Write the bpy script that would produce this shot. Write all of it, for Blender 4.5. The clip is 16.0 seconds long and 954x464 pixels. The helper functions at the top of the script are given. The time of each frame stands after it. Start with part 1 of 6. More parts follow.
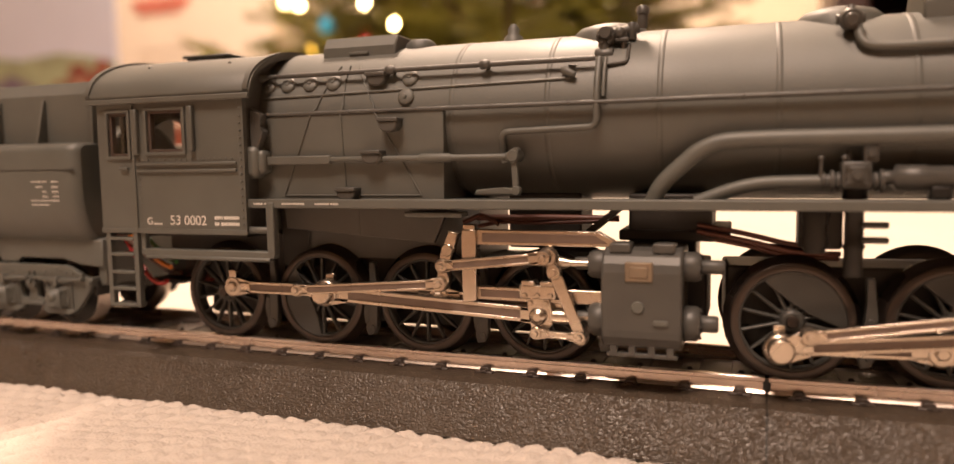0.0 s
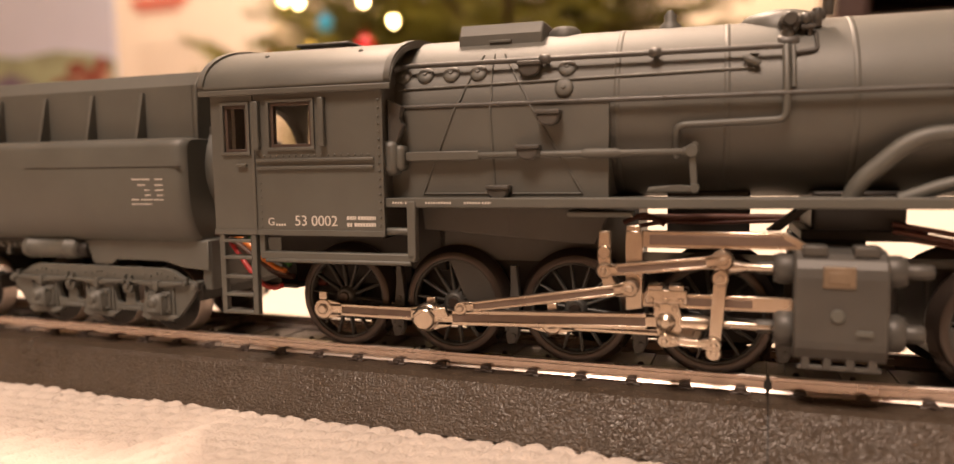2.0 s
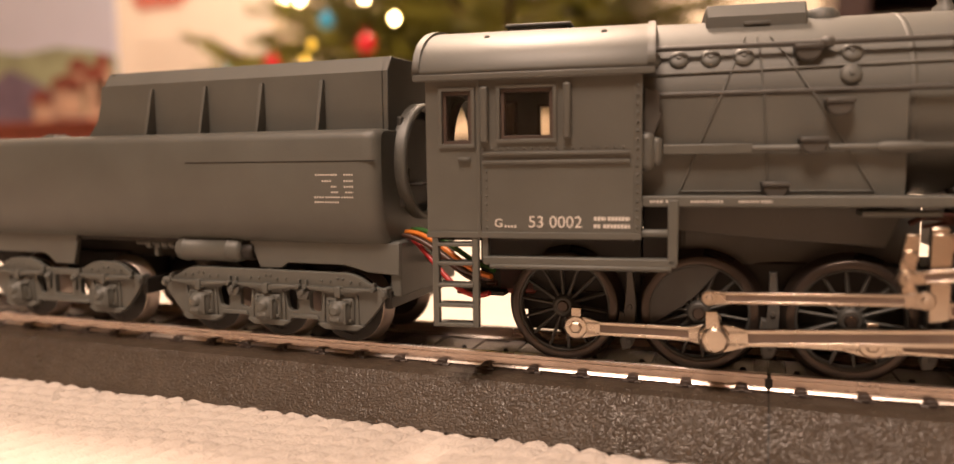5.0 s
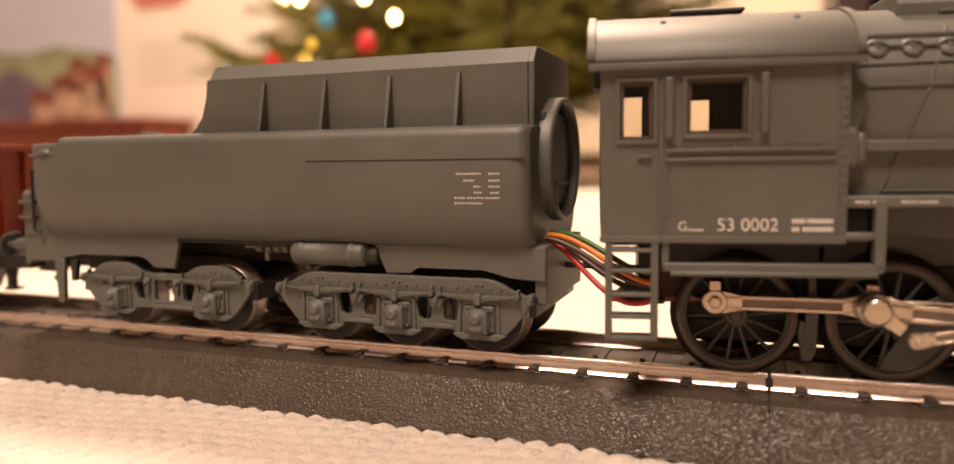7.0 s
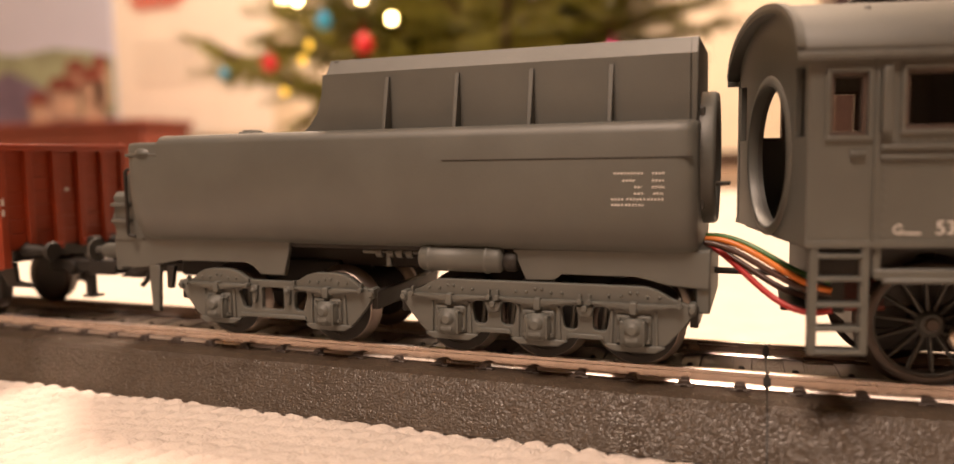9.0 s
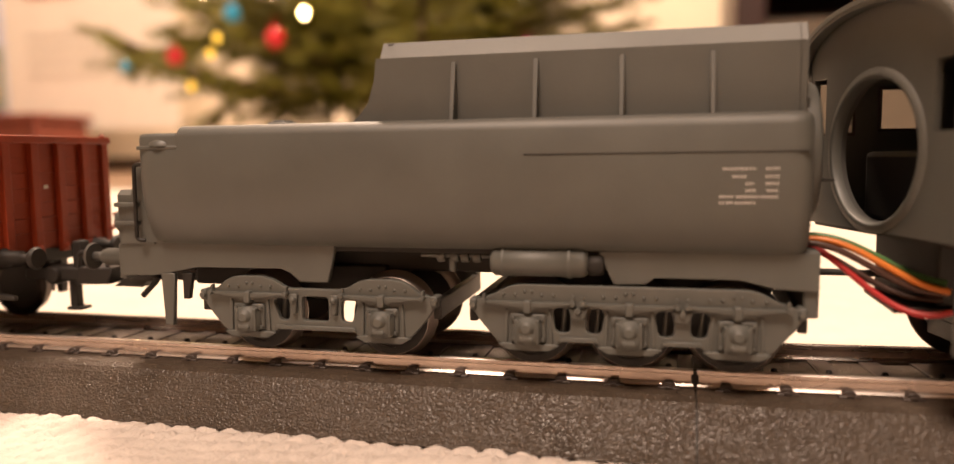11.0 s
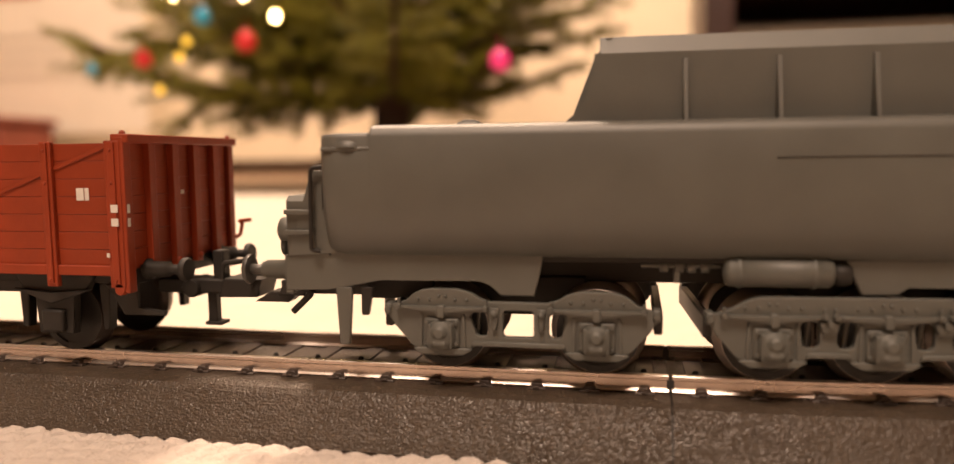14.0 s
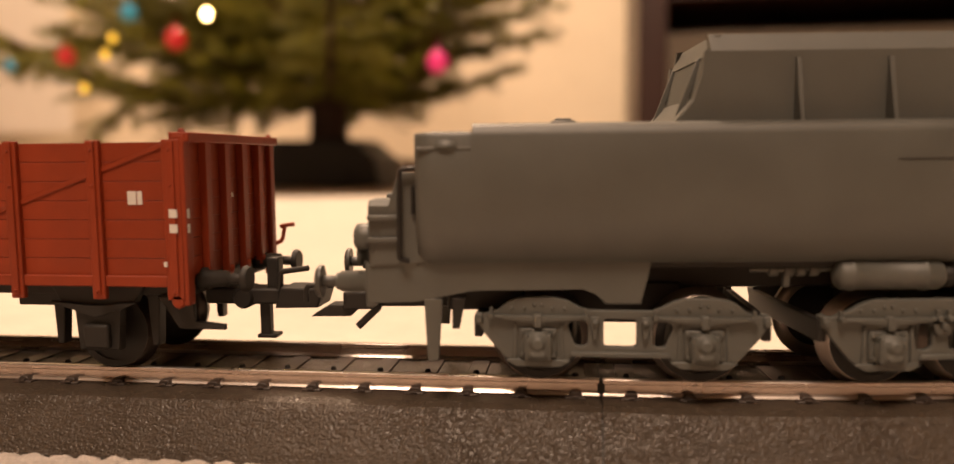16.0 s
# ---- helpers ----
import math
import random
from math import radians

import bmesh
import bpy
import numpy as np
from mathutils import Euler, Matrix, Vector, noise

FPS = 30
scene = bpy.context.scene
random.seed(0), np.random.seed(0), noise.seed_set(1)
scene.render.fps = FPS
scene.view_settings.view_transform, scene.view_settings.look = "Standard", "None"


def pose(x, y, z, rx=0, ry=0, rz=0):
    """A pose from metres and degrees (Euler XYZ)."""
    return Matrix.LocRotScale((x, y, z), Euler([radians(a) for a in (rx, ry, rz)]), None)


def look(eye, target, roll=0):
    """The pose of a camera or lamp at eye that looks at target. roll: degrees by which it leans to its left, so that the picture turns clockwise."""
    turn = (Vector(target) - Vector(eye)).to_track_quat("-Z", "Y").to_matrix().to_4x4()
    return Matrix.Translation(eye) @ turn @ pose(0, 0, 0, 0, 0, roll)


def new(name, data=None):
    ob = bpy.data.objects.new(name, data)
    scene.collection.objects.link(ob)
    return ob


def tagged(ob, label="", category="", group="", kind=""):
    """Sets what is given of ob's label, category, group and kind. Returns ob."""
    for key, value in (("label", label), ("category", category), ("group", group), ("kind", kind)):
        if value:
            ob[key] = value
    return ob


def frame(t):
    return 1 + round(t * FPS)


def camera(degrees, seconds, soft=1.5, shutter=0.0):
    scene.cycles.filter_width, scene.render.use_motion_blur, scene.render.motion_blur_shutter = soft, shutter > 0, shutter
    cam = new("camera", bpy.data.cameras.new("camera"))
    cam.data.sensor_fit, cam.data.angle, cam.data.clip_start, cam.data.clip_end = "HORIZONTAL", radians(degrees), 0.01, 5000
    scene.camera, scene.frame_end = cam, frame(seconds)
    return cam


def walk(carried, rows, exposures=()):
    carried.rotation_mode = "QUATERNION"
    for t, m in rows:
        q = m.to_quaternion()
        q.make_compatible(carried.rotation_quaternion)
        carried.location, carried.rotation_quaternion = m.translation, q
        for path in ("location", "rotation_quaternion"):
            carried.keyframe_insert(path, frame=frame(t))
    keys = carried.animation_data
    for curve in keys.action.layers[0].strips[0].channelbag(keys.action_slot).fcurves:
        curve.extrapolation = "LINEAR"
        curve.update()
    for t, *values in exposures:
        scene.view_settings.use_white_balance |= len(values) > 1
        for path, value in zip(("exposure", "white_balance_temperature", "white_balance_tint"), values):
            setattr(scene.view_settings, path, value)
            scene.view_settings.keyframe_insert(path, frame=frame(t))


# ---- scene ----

# ---------------------------------------------------------------- camera
CAM_ROWS = [
    (0.0, -1.158, -122.095, 41.096, 20.448, -5.280, -0.894), (0.5, -1.38, -121.854, 41.197, 20.414, -5.454, -0.882),
    (1.0, -1.38, -121.818, 41.216, 20.407, -5.454, -0.909), (1.5, -1.349, -121.786, 41.173, 20.405, -5.391, -0.940),
    (2.0, -1.373, -121.668, 41.201, 20.414, -5.468, -0.935), (2.5, -1.452, -121.671, 41.202, 20.431, -5.462, -0.869),
    (3.0, -1.454, -121.695, 41.182, 20.435, -5.466, -0.866), (3.5, -1.436, -121.720, 41.186, 20.433, -5.531, -0.919),
    (4.0, -1.506, -121.772, 41.129, 20.423, -5.565, -0.808), (6.5, -1.52, -121.818, 41.213, 20.463, -5.735, -0.759),
    (7.0, -1.505, -121.701, 41.270, 20.478, -5.726, -0.853), (7.5, -1.481, -121.817, 41.212, 20.490, -5.780, -0.828),
    (8.0, -1.465, -121.724, 41.221, 20.516, -5.808, -0.935), (8.5, -1.466, -121.831, 41.215, 20.483, -5.739, -0.843),
    (9.0, -1.462, -121.866, 41.298, 20.328, -5.671, -1.014), (11.5, -4.455, -118.236, 40.998, 13.273, -5.910, -0.699),
    (12.0, -4.357, -118.701, 41.040, 13.299, -5.866, -0.676), (12.5, -4.377, -118.824, 41.177, 13.318, -5.849, -0.702),
    (13.0, -4.382, -118.756, 41.163, 13.340, -5.626, -0.687), (13.5, -4.362, -118.500, 41.213, 13.132, -5.634, -0.807),
    (14.0, -4.728, -117.961, 41.096, 11.867, -5.542, -0.649), (14.5, -4.985, -117.386, 41.113, 10.382, -5.671, -0.575),
    (15.0, -5.218, -116.350, 41.267, 8.956, -5.837, -0.609), (15.5, -4.932, -115.097, 41.176, 7.975, -5.910, -0.614),
    (16.0, -3.584, -115.692, 41.217, 7.307, -5.469, -0.546)]
cam = camera(64.3, 16.0)
cam.data.dof.use_dof, cam.data.dof.focus_distance, cam.data.dof.aperture_fstop = True, 0.120, 11.5
walk(cam, [(t, pose(x / 1000, y / 1000, z / 1000, 90, 0, yaw) @ pose(0, 0, 0, pitch, 0, 0) @ pose(0, 0, 0, 0, 0, roll))
           for t, x, y, z, yaw, pitch, roll in CAM_ROWS],
     [(0.0, 0.0, 6500, 10), (12.5, 0.0, 6500, 10), (13.5, -0.12, 6650, 10), (16.0, -0.54, 7050, 10)])

# ---------------------------------------------------------------- light
world = bpy.data.worlds.new("world")
scene.world = world
world.use_nodes = True
world.node_tree.nodes["Background"].inputs[0].default_value = (1.0, 0.75, 0.5, 1)
world.node_tree.nodes["Background"].inputs[1].default_value = 0.05


def area_light(name, eye, target, size, watts, colour):
    lamp = bpy.data.lights.new(name, "AREA")
    lamp.shape, lamp.size, lamp.energy, lamp.color = "DISK", size, watts, colour
    ob = new(name, lamp)
    ob.matrix_world = look(eye, target)
    return ob


area_light("room_light", (-0.12, -1.05, 1.98), (-0.05, 0.0, 0), 0.7, 72, (1.0, 0.735, 0.57))
area_light("ceiling_light", (-0.62, 1.30, 2.35), (-0.6, 1.25, 0), 0.55, 150, (1.0, 0.72, 0.535))

# ---------------------------------------------------------------- materials


def material(name, colour, rough=0.5, metal=0.0, grain=0.0, scale=300.0, bump=0.0, bscale=900.0, spec=0.5, emit=0.0, coat=0.0):
    """A node material: colour varied at two scales, roughness and fine relief."""
    m = bpy.data.materials.new(name)
    m.use_nodes = True
    nt = m.node_tree
    b = nt.nodes["Principled BSDF"]
    b.inputs["Roughness"].default_value = rough
    b.inputs["Metallic"].default_value = metal
    b.inputs["Specular IOR Level"].default_value = spec
    b.inputs["Coat Weight"].default_value = coat
    co = nt.nodes.new("ShaderNodeTexCoord")
    rgb = (*colour, 1)
    if grain:
        n1, n2 = nt.nodes.new("ShaderNodeTexNoise"), nt.nodes.new("ShaderNodeTexNoise")
        n1.inputs["Scale"].default_value, n2.inputs["Scale"].default_value = scale, scale * 0.13
        n1.inputs["Detail"].default_value = n2.inputs["Detail"].default_value = 4
        add = nt.nodes.new("ShaderNodeMath")
        add.operation = "ADD"
        ramp = nt.nodes.new("ShaderNodeMapRange")
        ramp.inputs[1].default_value, ramp.inputs[2].default_value = 0.7, 1.3
        ramp.inputs[3].default_value, ramp.inputs[4].default_value = 1 - grain, 1 + grain
        mul = nt.nodes.new("ShaderNodeVectorMath")
        mul.operation = "SCALE"
        mul.inputs[0].default_value = colour
        nt.links.new(co.outputs["Object"], n1.inputs["Vector"])
        nt.links.new(co.outputs["Object"], n2.inputs["Vector"])
        nt.links.new(n1.outputs["Fac"], add.inputs[0])
        nt.links.new(n2.outputs["Fac"], add.inputs[1])
        nt.links.new(add.outputs[0], ramp.inputs[0])
        nt.links.new(ramp.outputs[0], mul.inputs["Scale"])
        nt.links.new(mul.outputs[0], b.inputs["Base Color"])
        rr = nt.nodes.new("ShaderNodeMapRange")
        rr.inputs[1].default_value, rr.inputs[2].default_value = 0.3, 0.7
        rr.inputs[3].default_value, rr.inputs[4].default_value = max(rough - 0.08, 0.03), min(rough + 0.1, 1)
        nt.links.new(n2.outputs["Fac"], rr.inputs[0])
        nt.links.new(rr.outputs[0], b.inputs["Roughness"])
    else:
        b.inputs["Base Color"].default_value = rgb
    if bump:
        nb, bp = nt.nodes.new("ShaderNodeTexNoise"), nt.nodes.new("ShaderNodeBump")
        nb.inputs["Scale"].default_value, nb.inputs["Detail"].default_value = bscale, 3
        bp.inputs["Strength"].default_value, bp.inputs["Distance"].default_value = 1.0, bump
        nt.links.new(co.outputs["Object"], nb.inputs["Vector"])
        nt.links.new(nb.outputs["Fac"], bp.inputs["Height"])
        nt.links.new(bp.outputs["Normal"], b.inputs["Normal"])
    if emit:
        b.inputs["Emission Color"].default_value = rgb
        b.inputs["Emission Strength"].default_value = emit
    return m


GREY = material("grey_plastic", (0.069, 0.072, 0.064), 0.55, 0, 0.12, 160, 0.00002, 2500, 0.8)
GREY_DARK = material("dark_grey_plastic", (0.055, 0.054, 0.05), 0.45, 0, 0.12, 200, 0.00002, 2500)
BLACK = material("black_plastic", (0.019, 0.017, 0.015), 0.5, 0, 0.15, 200, spec=0.3)
WHEELGREY = material("wheel_centre_grey", (0.036, 0.036, 0.033), 0.45, 0, 0.12, 300)
TYRE = material("blackened_tyre_metal", (0.05, 0.039, 0.033), 0.3, 0.6, 0.12, 300)
TREAD = material("bright_wheel_tread", (0.42, 0.37, 0.33), 0.35, 0.9, 0.1, 300)
NICKEL = material("nickel_plated_metal", (0.50, 0.44, 0.375), 0.26, 0.95, 0.08, 500, 0.00001, 3000)
# nickel coloured darker, to put the shade of the flutes into the metal
GROOVE_SHADE = material("nickel_with_groove_shade", (0.17, 0.13, 0.11), 0.5, 0.6, 0.1, 500)
BRASS = material("brass_plate", (0.20, 0.155, 0.11), 0.45, 0.4, 0.1, 500)
STEEL = material("rail_steel", (0.66, 0.60, 0.55), 0.3, 0.9, 0.10, 260, 0.00001, 1500)
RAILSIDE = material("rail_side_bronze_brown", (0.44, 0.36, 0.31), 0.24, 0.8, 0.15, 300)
CLIP = material("rail_clip_brown_plastic", (0.045, 0.033, 0.027), 0.42, 0, 0.15, 500, spec=0.45)
WHITE = material("white_print", (0.58, 0.56, 0.53), 0.6, 0, 0.05, 400)
WINFRAME = material("brown_window_lining", (0.055, 0.037, 0.029), 0.5, 0, 0.1, 400)
GLASS = bpy.data.materials.new("cab_window_glass")
GLASS.use_nodes = True
_b = GLASS.node_tree.nodes["Principled BSDF"]
_b.inputs["Transmission Weight"].default_value, _b.inputs["Roughness"].default_value = 1.0, 0.06
_b.inputs["Base Color"].default_value, _b.inputs["IOR"].default_value = (0.92, 0.9, 0.86, 1), 1.25
WAGON = material("red_brown_wagon_plastic", (0.22, 0.030, 0.008), 0.5, 0, 0.14, 180, 0.00003, 2200, 0.35)
WIRE_O = material("orange_wire", (0.55, 0.16, 0.02), 0.4)
WIRE_R = material("red_wire", (0.36, 0.02, 0.02), 0.4)
WIRE_G = material("green_wire", (0.04, 0.13, 0.03), 0.4)
WIRE_B = material("brown_wire", (0.05, 0.02, 0.012), 0.4)
BED = material("dark_ballast_plastic", (0.058, 0.044, 0.032), 0.34, 0, 0.2, 700, 0.0, 1150, 0.36)


def granular(m, cell, depth):
    """Rounded grains of a given size pressed into the surface."""
    nt = m.node_tree
    co = nt.nodes.new("ShaderNodeTexCoord")
    v1, v2, mix, bp = nt.nodes.new("ShaderNodeTexVoronoi"), nt.nodes.new("ShaderNodeTexVoronoi"), nt.nodes.new("ShaderNodeMath"), nt.nodes.new("ShaderNodeBump")
    v1.inputs["Scale"].default_value, v2.inputs["Scale"].default_value = 1 / cell, 0.55 / cell
    mix.operation = "MULTIPLY_ADD"
    mix.inputs[1].default_value = 0.45
    grain = nt.nodes.new("ShaderNodeMath")
    grain.operation = "MULTIPLY"
    bp.inputs["Strength"].default_value, bp.inputs["Distance"].default_value, bp.invert = 1.0, depth, True
    for v in (v1, v2):
        nt.links.new(co.outputs["Object"], v.inputs["Vector"])
    nt.links.new(v2.outputs["Distance"], mix.inputs[0])
    nt.links.new(v1.outputs["Distance"], grain.inputs[0])
    nt.links.new(v1.outputs["Color"], grain.inputs[1])
    nt.links.new(grain.outputs[0], mix.inputs[2])
    nt.links.new(mix.outputs[0], bp.inputs["Height"])
    nt.links.new(bp.outputs["Normal"], nt.nodes["Principled BSDF"].inputs["Normal"])


granular(BED, 0.00032, 0.00021)
RUG = material("cream_wool", (0.56, 0.505, 0.46), 0.9, 0, 0.07, 350, 0.0003, 2200, 0.15)
RUG_FLAT = material("cream_wool_far", (0.58, 0.53, 0.46), 0.9, 0, 0.06, 120, 0.0006, 260, 0.15)
FLOOR = material("brown_wood_floor", (0.20, 0.125, 0.075), 0.5, 0, 0.12, 20)
WALL = material("cream_wall_plaster", (0.76, 0.66, 0.50), 0.85, 0, 0.04, 15, 0.0008, 90)
# darkened plaster for walls out of view, so they reflect less light
WALL_DIM = material("dimmed_wall_plaster", (0.34, 0.27, 0.20), 0.85, 0, 0.05, 15, 0.0008, 90)
CEIL = material("white_ceiling_paint", (0.78, 0.75, 0.7), 0.9, 0, 0.03, 10)
BASEB = material("dark_baseboard", (0.06, 0.035, 0.02), 0.5, 0, 0.1, 30)
BARK = material("spruce_bark", (0.055, 0.028, 0.016), 0.85, 0, 0.35, 90, 0.002, 160)
NEEDLE = material("spruce_needles", (0.130, 0.122, 0.006), 0.55, 0, 0.35, 40)
WOODDARK = material("dark_brown_cabinet_wood", (0.032, 0.011, 0.008), 0.4, 0, 0.25, 12)
PANELG = material("grey_cabinet_panel", (0.2, 0.17, 0.13), 0.5, 0, 0.1, 20)

# ---------------------------------------------------------------- building helpers (millimetres)
MM = 0.001


class Kit:
    """Collects solids, in millimetres, into one mesh."""

    def __init__(self):
        self.bm = bmesh.new()

    def _mat(self, faces, mat, smooth):
        for f in faces:
            f.material_index, f.smooth = mat, smooth

    def box(self, x0, x1, y0, y1, z0, z1, bevel=0.0, mat=0):
        bm = self.bm
        vs = [bm.verts.new((x, y, z)) for x in (x0, x1) for y in (y0, y1) for z in (z0, z1)]
        fs = [bm.faces.new([vs[i] for i in q]) for q in ((0, 1, 3, 2), (4, 6, 7, 5), (0, 4, 5, 1), (2, 3, 7, 6), (0, 2, 6, 4), (1, 5, 7, 3))]
        self._mat(fs, mat, False)
        if bevel:
            es = list({e for f in fs for e in f.edges})
            r = bmesh.ops.bevel(bm, geom=es, offset=bevel, segments=2, affect="EDGES", profile=0.5)
            self._mat(r["faces"], mat, True)
        return self

    def prism(self, pts, y0, y1, mat=0, bevel=0.0, axis="y", smooth=False):
        """A polygon in x, z (or y, z with axis x) drawn out along the other axis."""
        bm = self.bm
        put = (lambda a, b, c: (a, c, b)) if axis == "y" else ((lambda a, b, c: (c, a, b)) if axis == "x" else (lambda a, b, c: (a, b, c)))
        A = [bm.verts.new(put(a, b, y0)) for a, b in pts]
        B = [bm.verts.new(put(a, b, y1)) for a, b in pts]
        n = len(pts)
        sides = [bm.faces.new((A[i], A[(i + 1) % n], B[(i + 1) % n], B[i])) for i in range(n)]
        caps = [bm.faces.new(A[::-1]), bm.faces.new(B)]
        self._mat(sides, mat, smooth)
        self._mat(caps, mat, False)
        if bevel:
            es = list({e for f in caps for e in f.edges})
            r = bmesh.ops.bevel(bm, geom=es, offset=bevel, segments=2, affect="EDGES", profile=0.5)
            self._mat(r["faces"], mat, True)
        return self

    def loft(self, rings, mat=0, closed=True, caps=True, smooth=True):
        """Skins rings of equal length."""
        bm = self.bm
        V = [[bm.verts.new(p) for p in r] for r in rings]
        n = len(V[0])
        for a, b in zip(V, V[1:]):
            for i in range(n if closed else n - 1):
                f = bm.faces.new((a[i], a[(i + 1) % n], b[(i + 1) % n], b[i]))
                f.material_index, f.smooth = mat, smooth
        if caps and closed:
            self._mat([bm.faces.new(V[0][::-1]), bm.faces.new(V[-1])], mat, False)
        return self

    def lathe(self, p0, p1, profile, seg=20, mat=0, caps=True, smooth=True):
        """A turned solid on the axis p0 to p1; profile rows of (fraction along, radius)."""
        p0, p1 = Vector(p0), Vector(p1)
        d = p1 - p0
        q = d.to_track_quat("Z", "Y")
        u, v = q @ Vector((1, 0, 0)), q @ Vector((0, 1, 0))
        rings = [[p0 + d * f + (u * math.cos(a) + v * math.sin(a)) * r for a in (2 * math.pi * k / seg for k in range(seg))] for f, r in profile]
        return self.loft(rings, mat, True, caps, smooth)

    def cyl(self, p0, p1, r, seg=16, mat=0):
        L = (Vector(p1) - Vector(p0)).length
        c = min(0.25 * r, 0.2 * L) / L if L else 0
        return self.lathe(p0, p1, [(0, r * 0.82), (c, r), (1 - c, r), (1, r * 0.82)], seg, mat)

    def tube(self, pts, r, seg=10, mat=0):
        pts = [Vector(p) for p in pts]
        rings = []
        up = Vector((0, 1, 0.01)).normalized()
        for i, p in enumerate(pts):
            d = (pts[min(i + 1, len(pts) - 1)] - pts[max(i - 1, 0)]).normalized()
            u = d.cross(up)
            if u.length < 0.05:
                u = d.cross(Vector((0, 0, 1)))
            u.normalize()
            v = u.cross(d)
            rings.append([p + (u * math.cos(a) + v * math.sin(a)) * r for a in (2 * math.pi * k / seg for k in range(seg))])
        return self.loft(rings, mat)

    def ball(self, c, r, seg=12, mat=0, squash=1.0):
        prof = [(0.5 - 0.5 * math.cos(math.pi * k / 8), max(r * math.sin(math.pi * k / 8), r * 0.02)) for k in range(9)]
        c = Vector(c)
        return self.lathe(c - Vector((0, 0, r * squash)), c + Vector((0, 0, r * squash)), prof, seg, mat)

    def mesh(self, name, mats):
        bmesh.ops.recalc_face_normals(self.bm, faces=self.bm.faces)
        for e in self.bm.edges:
            e.smooth = all(f.smooth for f in e.link_faces)
        me = bpy.data.meshes.new(name)
        bmesh.ops.scale(self.bm, vec=(MM, MM, MM), verts=self.bm.verts)
        self.bm.to_mesh(me)
        self.bm.free()
        for m in mats if isinstance(mats, (list, tuple)) else [mats]:
            me.materials.append(m)
        return me


def part(name, kit, mats, parent=None, label=""):
    ob = new(name, kit.mesh(name, mats))
    ob.parent = parent
    return tagged(ob, label)


def bend(points, radius, steps=6):
    """Rounds the corners of a polyline."""
    P = [Vector(p) for p in points]
    out = [P[0]]
    for a, b, c in zip(P, P[1:], P[2:]):
        d1, d2 = (a - b), (c - b)
        r = min(radius, d1.length * 0.48, d2.length * 0.48)
        s, e = b + d1.normalized() * r, b + d2.normalized() * r
        for k in range(steps + 1):
            f = k / steps
            out.append(s.lerp(b, f).lerp(b.lerp(e, f), f))
    return out + [P[-1]]


def lettering(body, x, y, z, size, parent, name="lettering"):
    """Flat white letters on the near side of a vehicle, from the built-in font."""
    cu = bpy.data.curves.new("letters", "FONT")
    cu.body, cu.size, cu.extrude = body, size * MM, 0.00003
    tmp = new("letters_tmp", cu)
    bpy.context.view_layer.update()
    me = bpy.data.meshes.new_from_object(tmp.evaluated_get(bpy.context.evaluated_depsgraph_get()))
    bpy.data.objects.remove(tmp)
    me.materials.clear()
    me.materials.append(WHITE)
    ob = new(name, me)
    ob.parent = parent
    ob.matrix_basis = pose(x * MM, y * MM, z * MM, 90, 0, 0)
    return tagged(ob, "small white printed characters")


# ---------------------------------------------------------------- the way of the track
RADIUS = 354.74          # of the curve that begins at the joint
RAIL_TOP = 10.0          # above the rug
GAUGE = 16.5
SETBACK = {"loco": (0.0, 135.07), "tender": (-91.45, 47.24), "wagon": (-194.86, 48.72)}
TRAVEL = [(0, -89.69), (0.5, -83.44), (1, -77.10), (1.5, -70.84), (2, -64.70), (2.5, -58.46), (3, -52.13), (3.5, -45.78), (4, -39.40),
          (6.5, -8.87), (7, -2.74), (7.5, 3.28), (8, 9.29), (8.5, 15.20), (9, 21.23), (11.5, 50.35), (12, 56.34), (12.5, 62.24),
          (13, 68.17), (13.5, 74.10), (14, 79.68), (14.5, 85.48), (15, 91.19), (15.5, 97.06), (16, 103.10)]
STEPS = [k * 0.25 for k in range(65)]


def travelled(t):
    return float(np.interp(t, [a for a, _ in TRAVEL], [b for _, b in TRAVEL]))


def way(s):
    if s < 0:
        return s, 0.0, 0.0
    a = s / RADIUS
    return RADIUS * math.sin(a), RADIUS * (1 - math.cos(a)), a


def on_way(s0, s1, z=RAIL_TOP):
    x0, y0, _ = way(s0)
    x1, y1, _ = way(s1)
    return pose(x0 * MM, y0 * MM, z * MM, 0, 0, math.degrees(math.atan2(y1 - y0, x1 - x0)))


def vehicle_pose(kind, t):
    off, base = SETBACK[kind]
    s = travelled(t) + off
    return on_way(s, s + base)


def truck_pose(kind, t, xa, xb):
    """A wheel group, with its first axle at xa and its last at xb, in its vehicle's space."""
    s = travelled(t) + SETBACK[kind][0]
    return vehicle_pose(kind, t).inverted() @ on_way(s + xa, s + xb)


# ---------------------------------------------------------------- room
def solid(name, x0, x1, y0, y1, z0, z1, mat, label, bevel=0.0, category="", kind="structure"):
    k = Kit()
    k.box(x0, x1, y0, y1, z0, z1, bevel)
    return tagged(part(name, k, mat), label, category, "", kind)


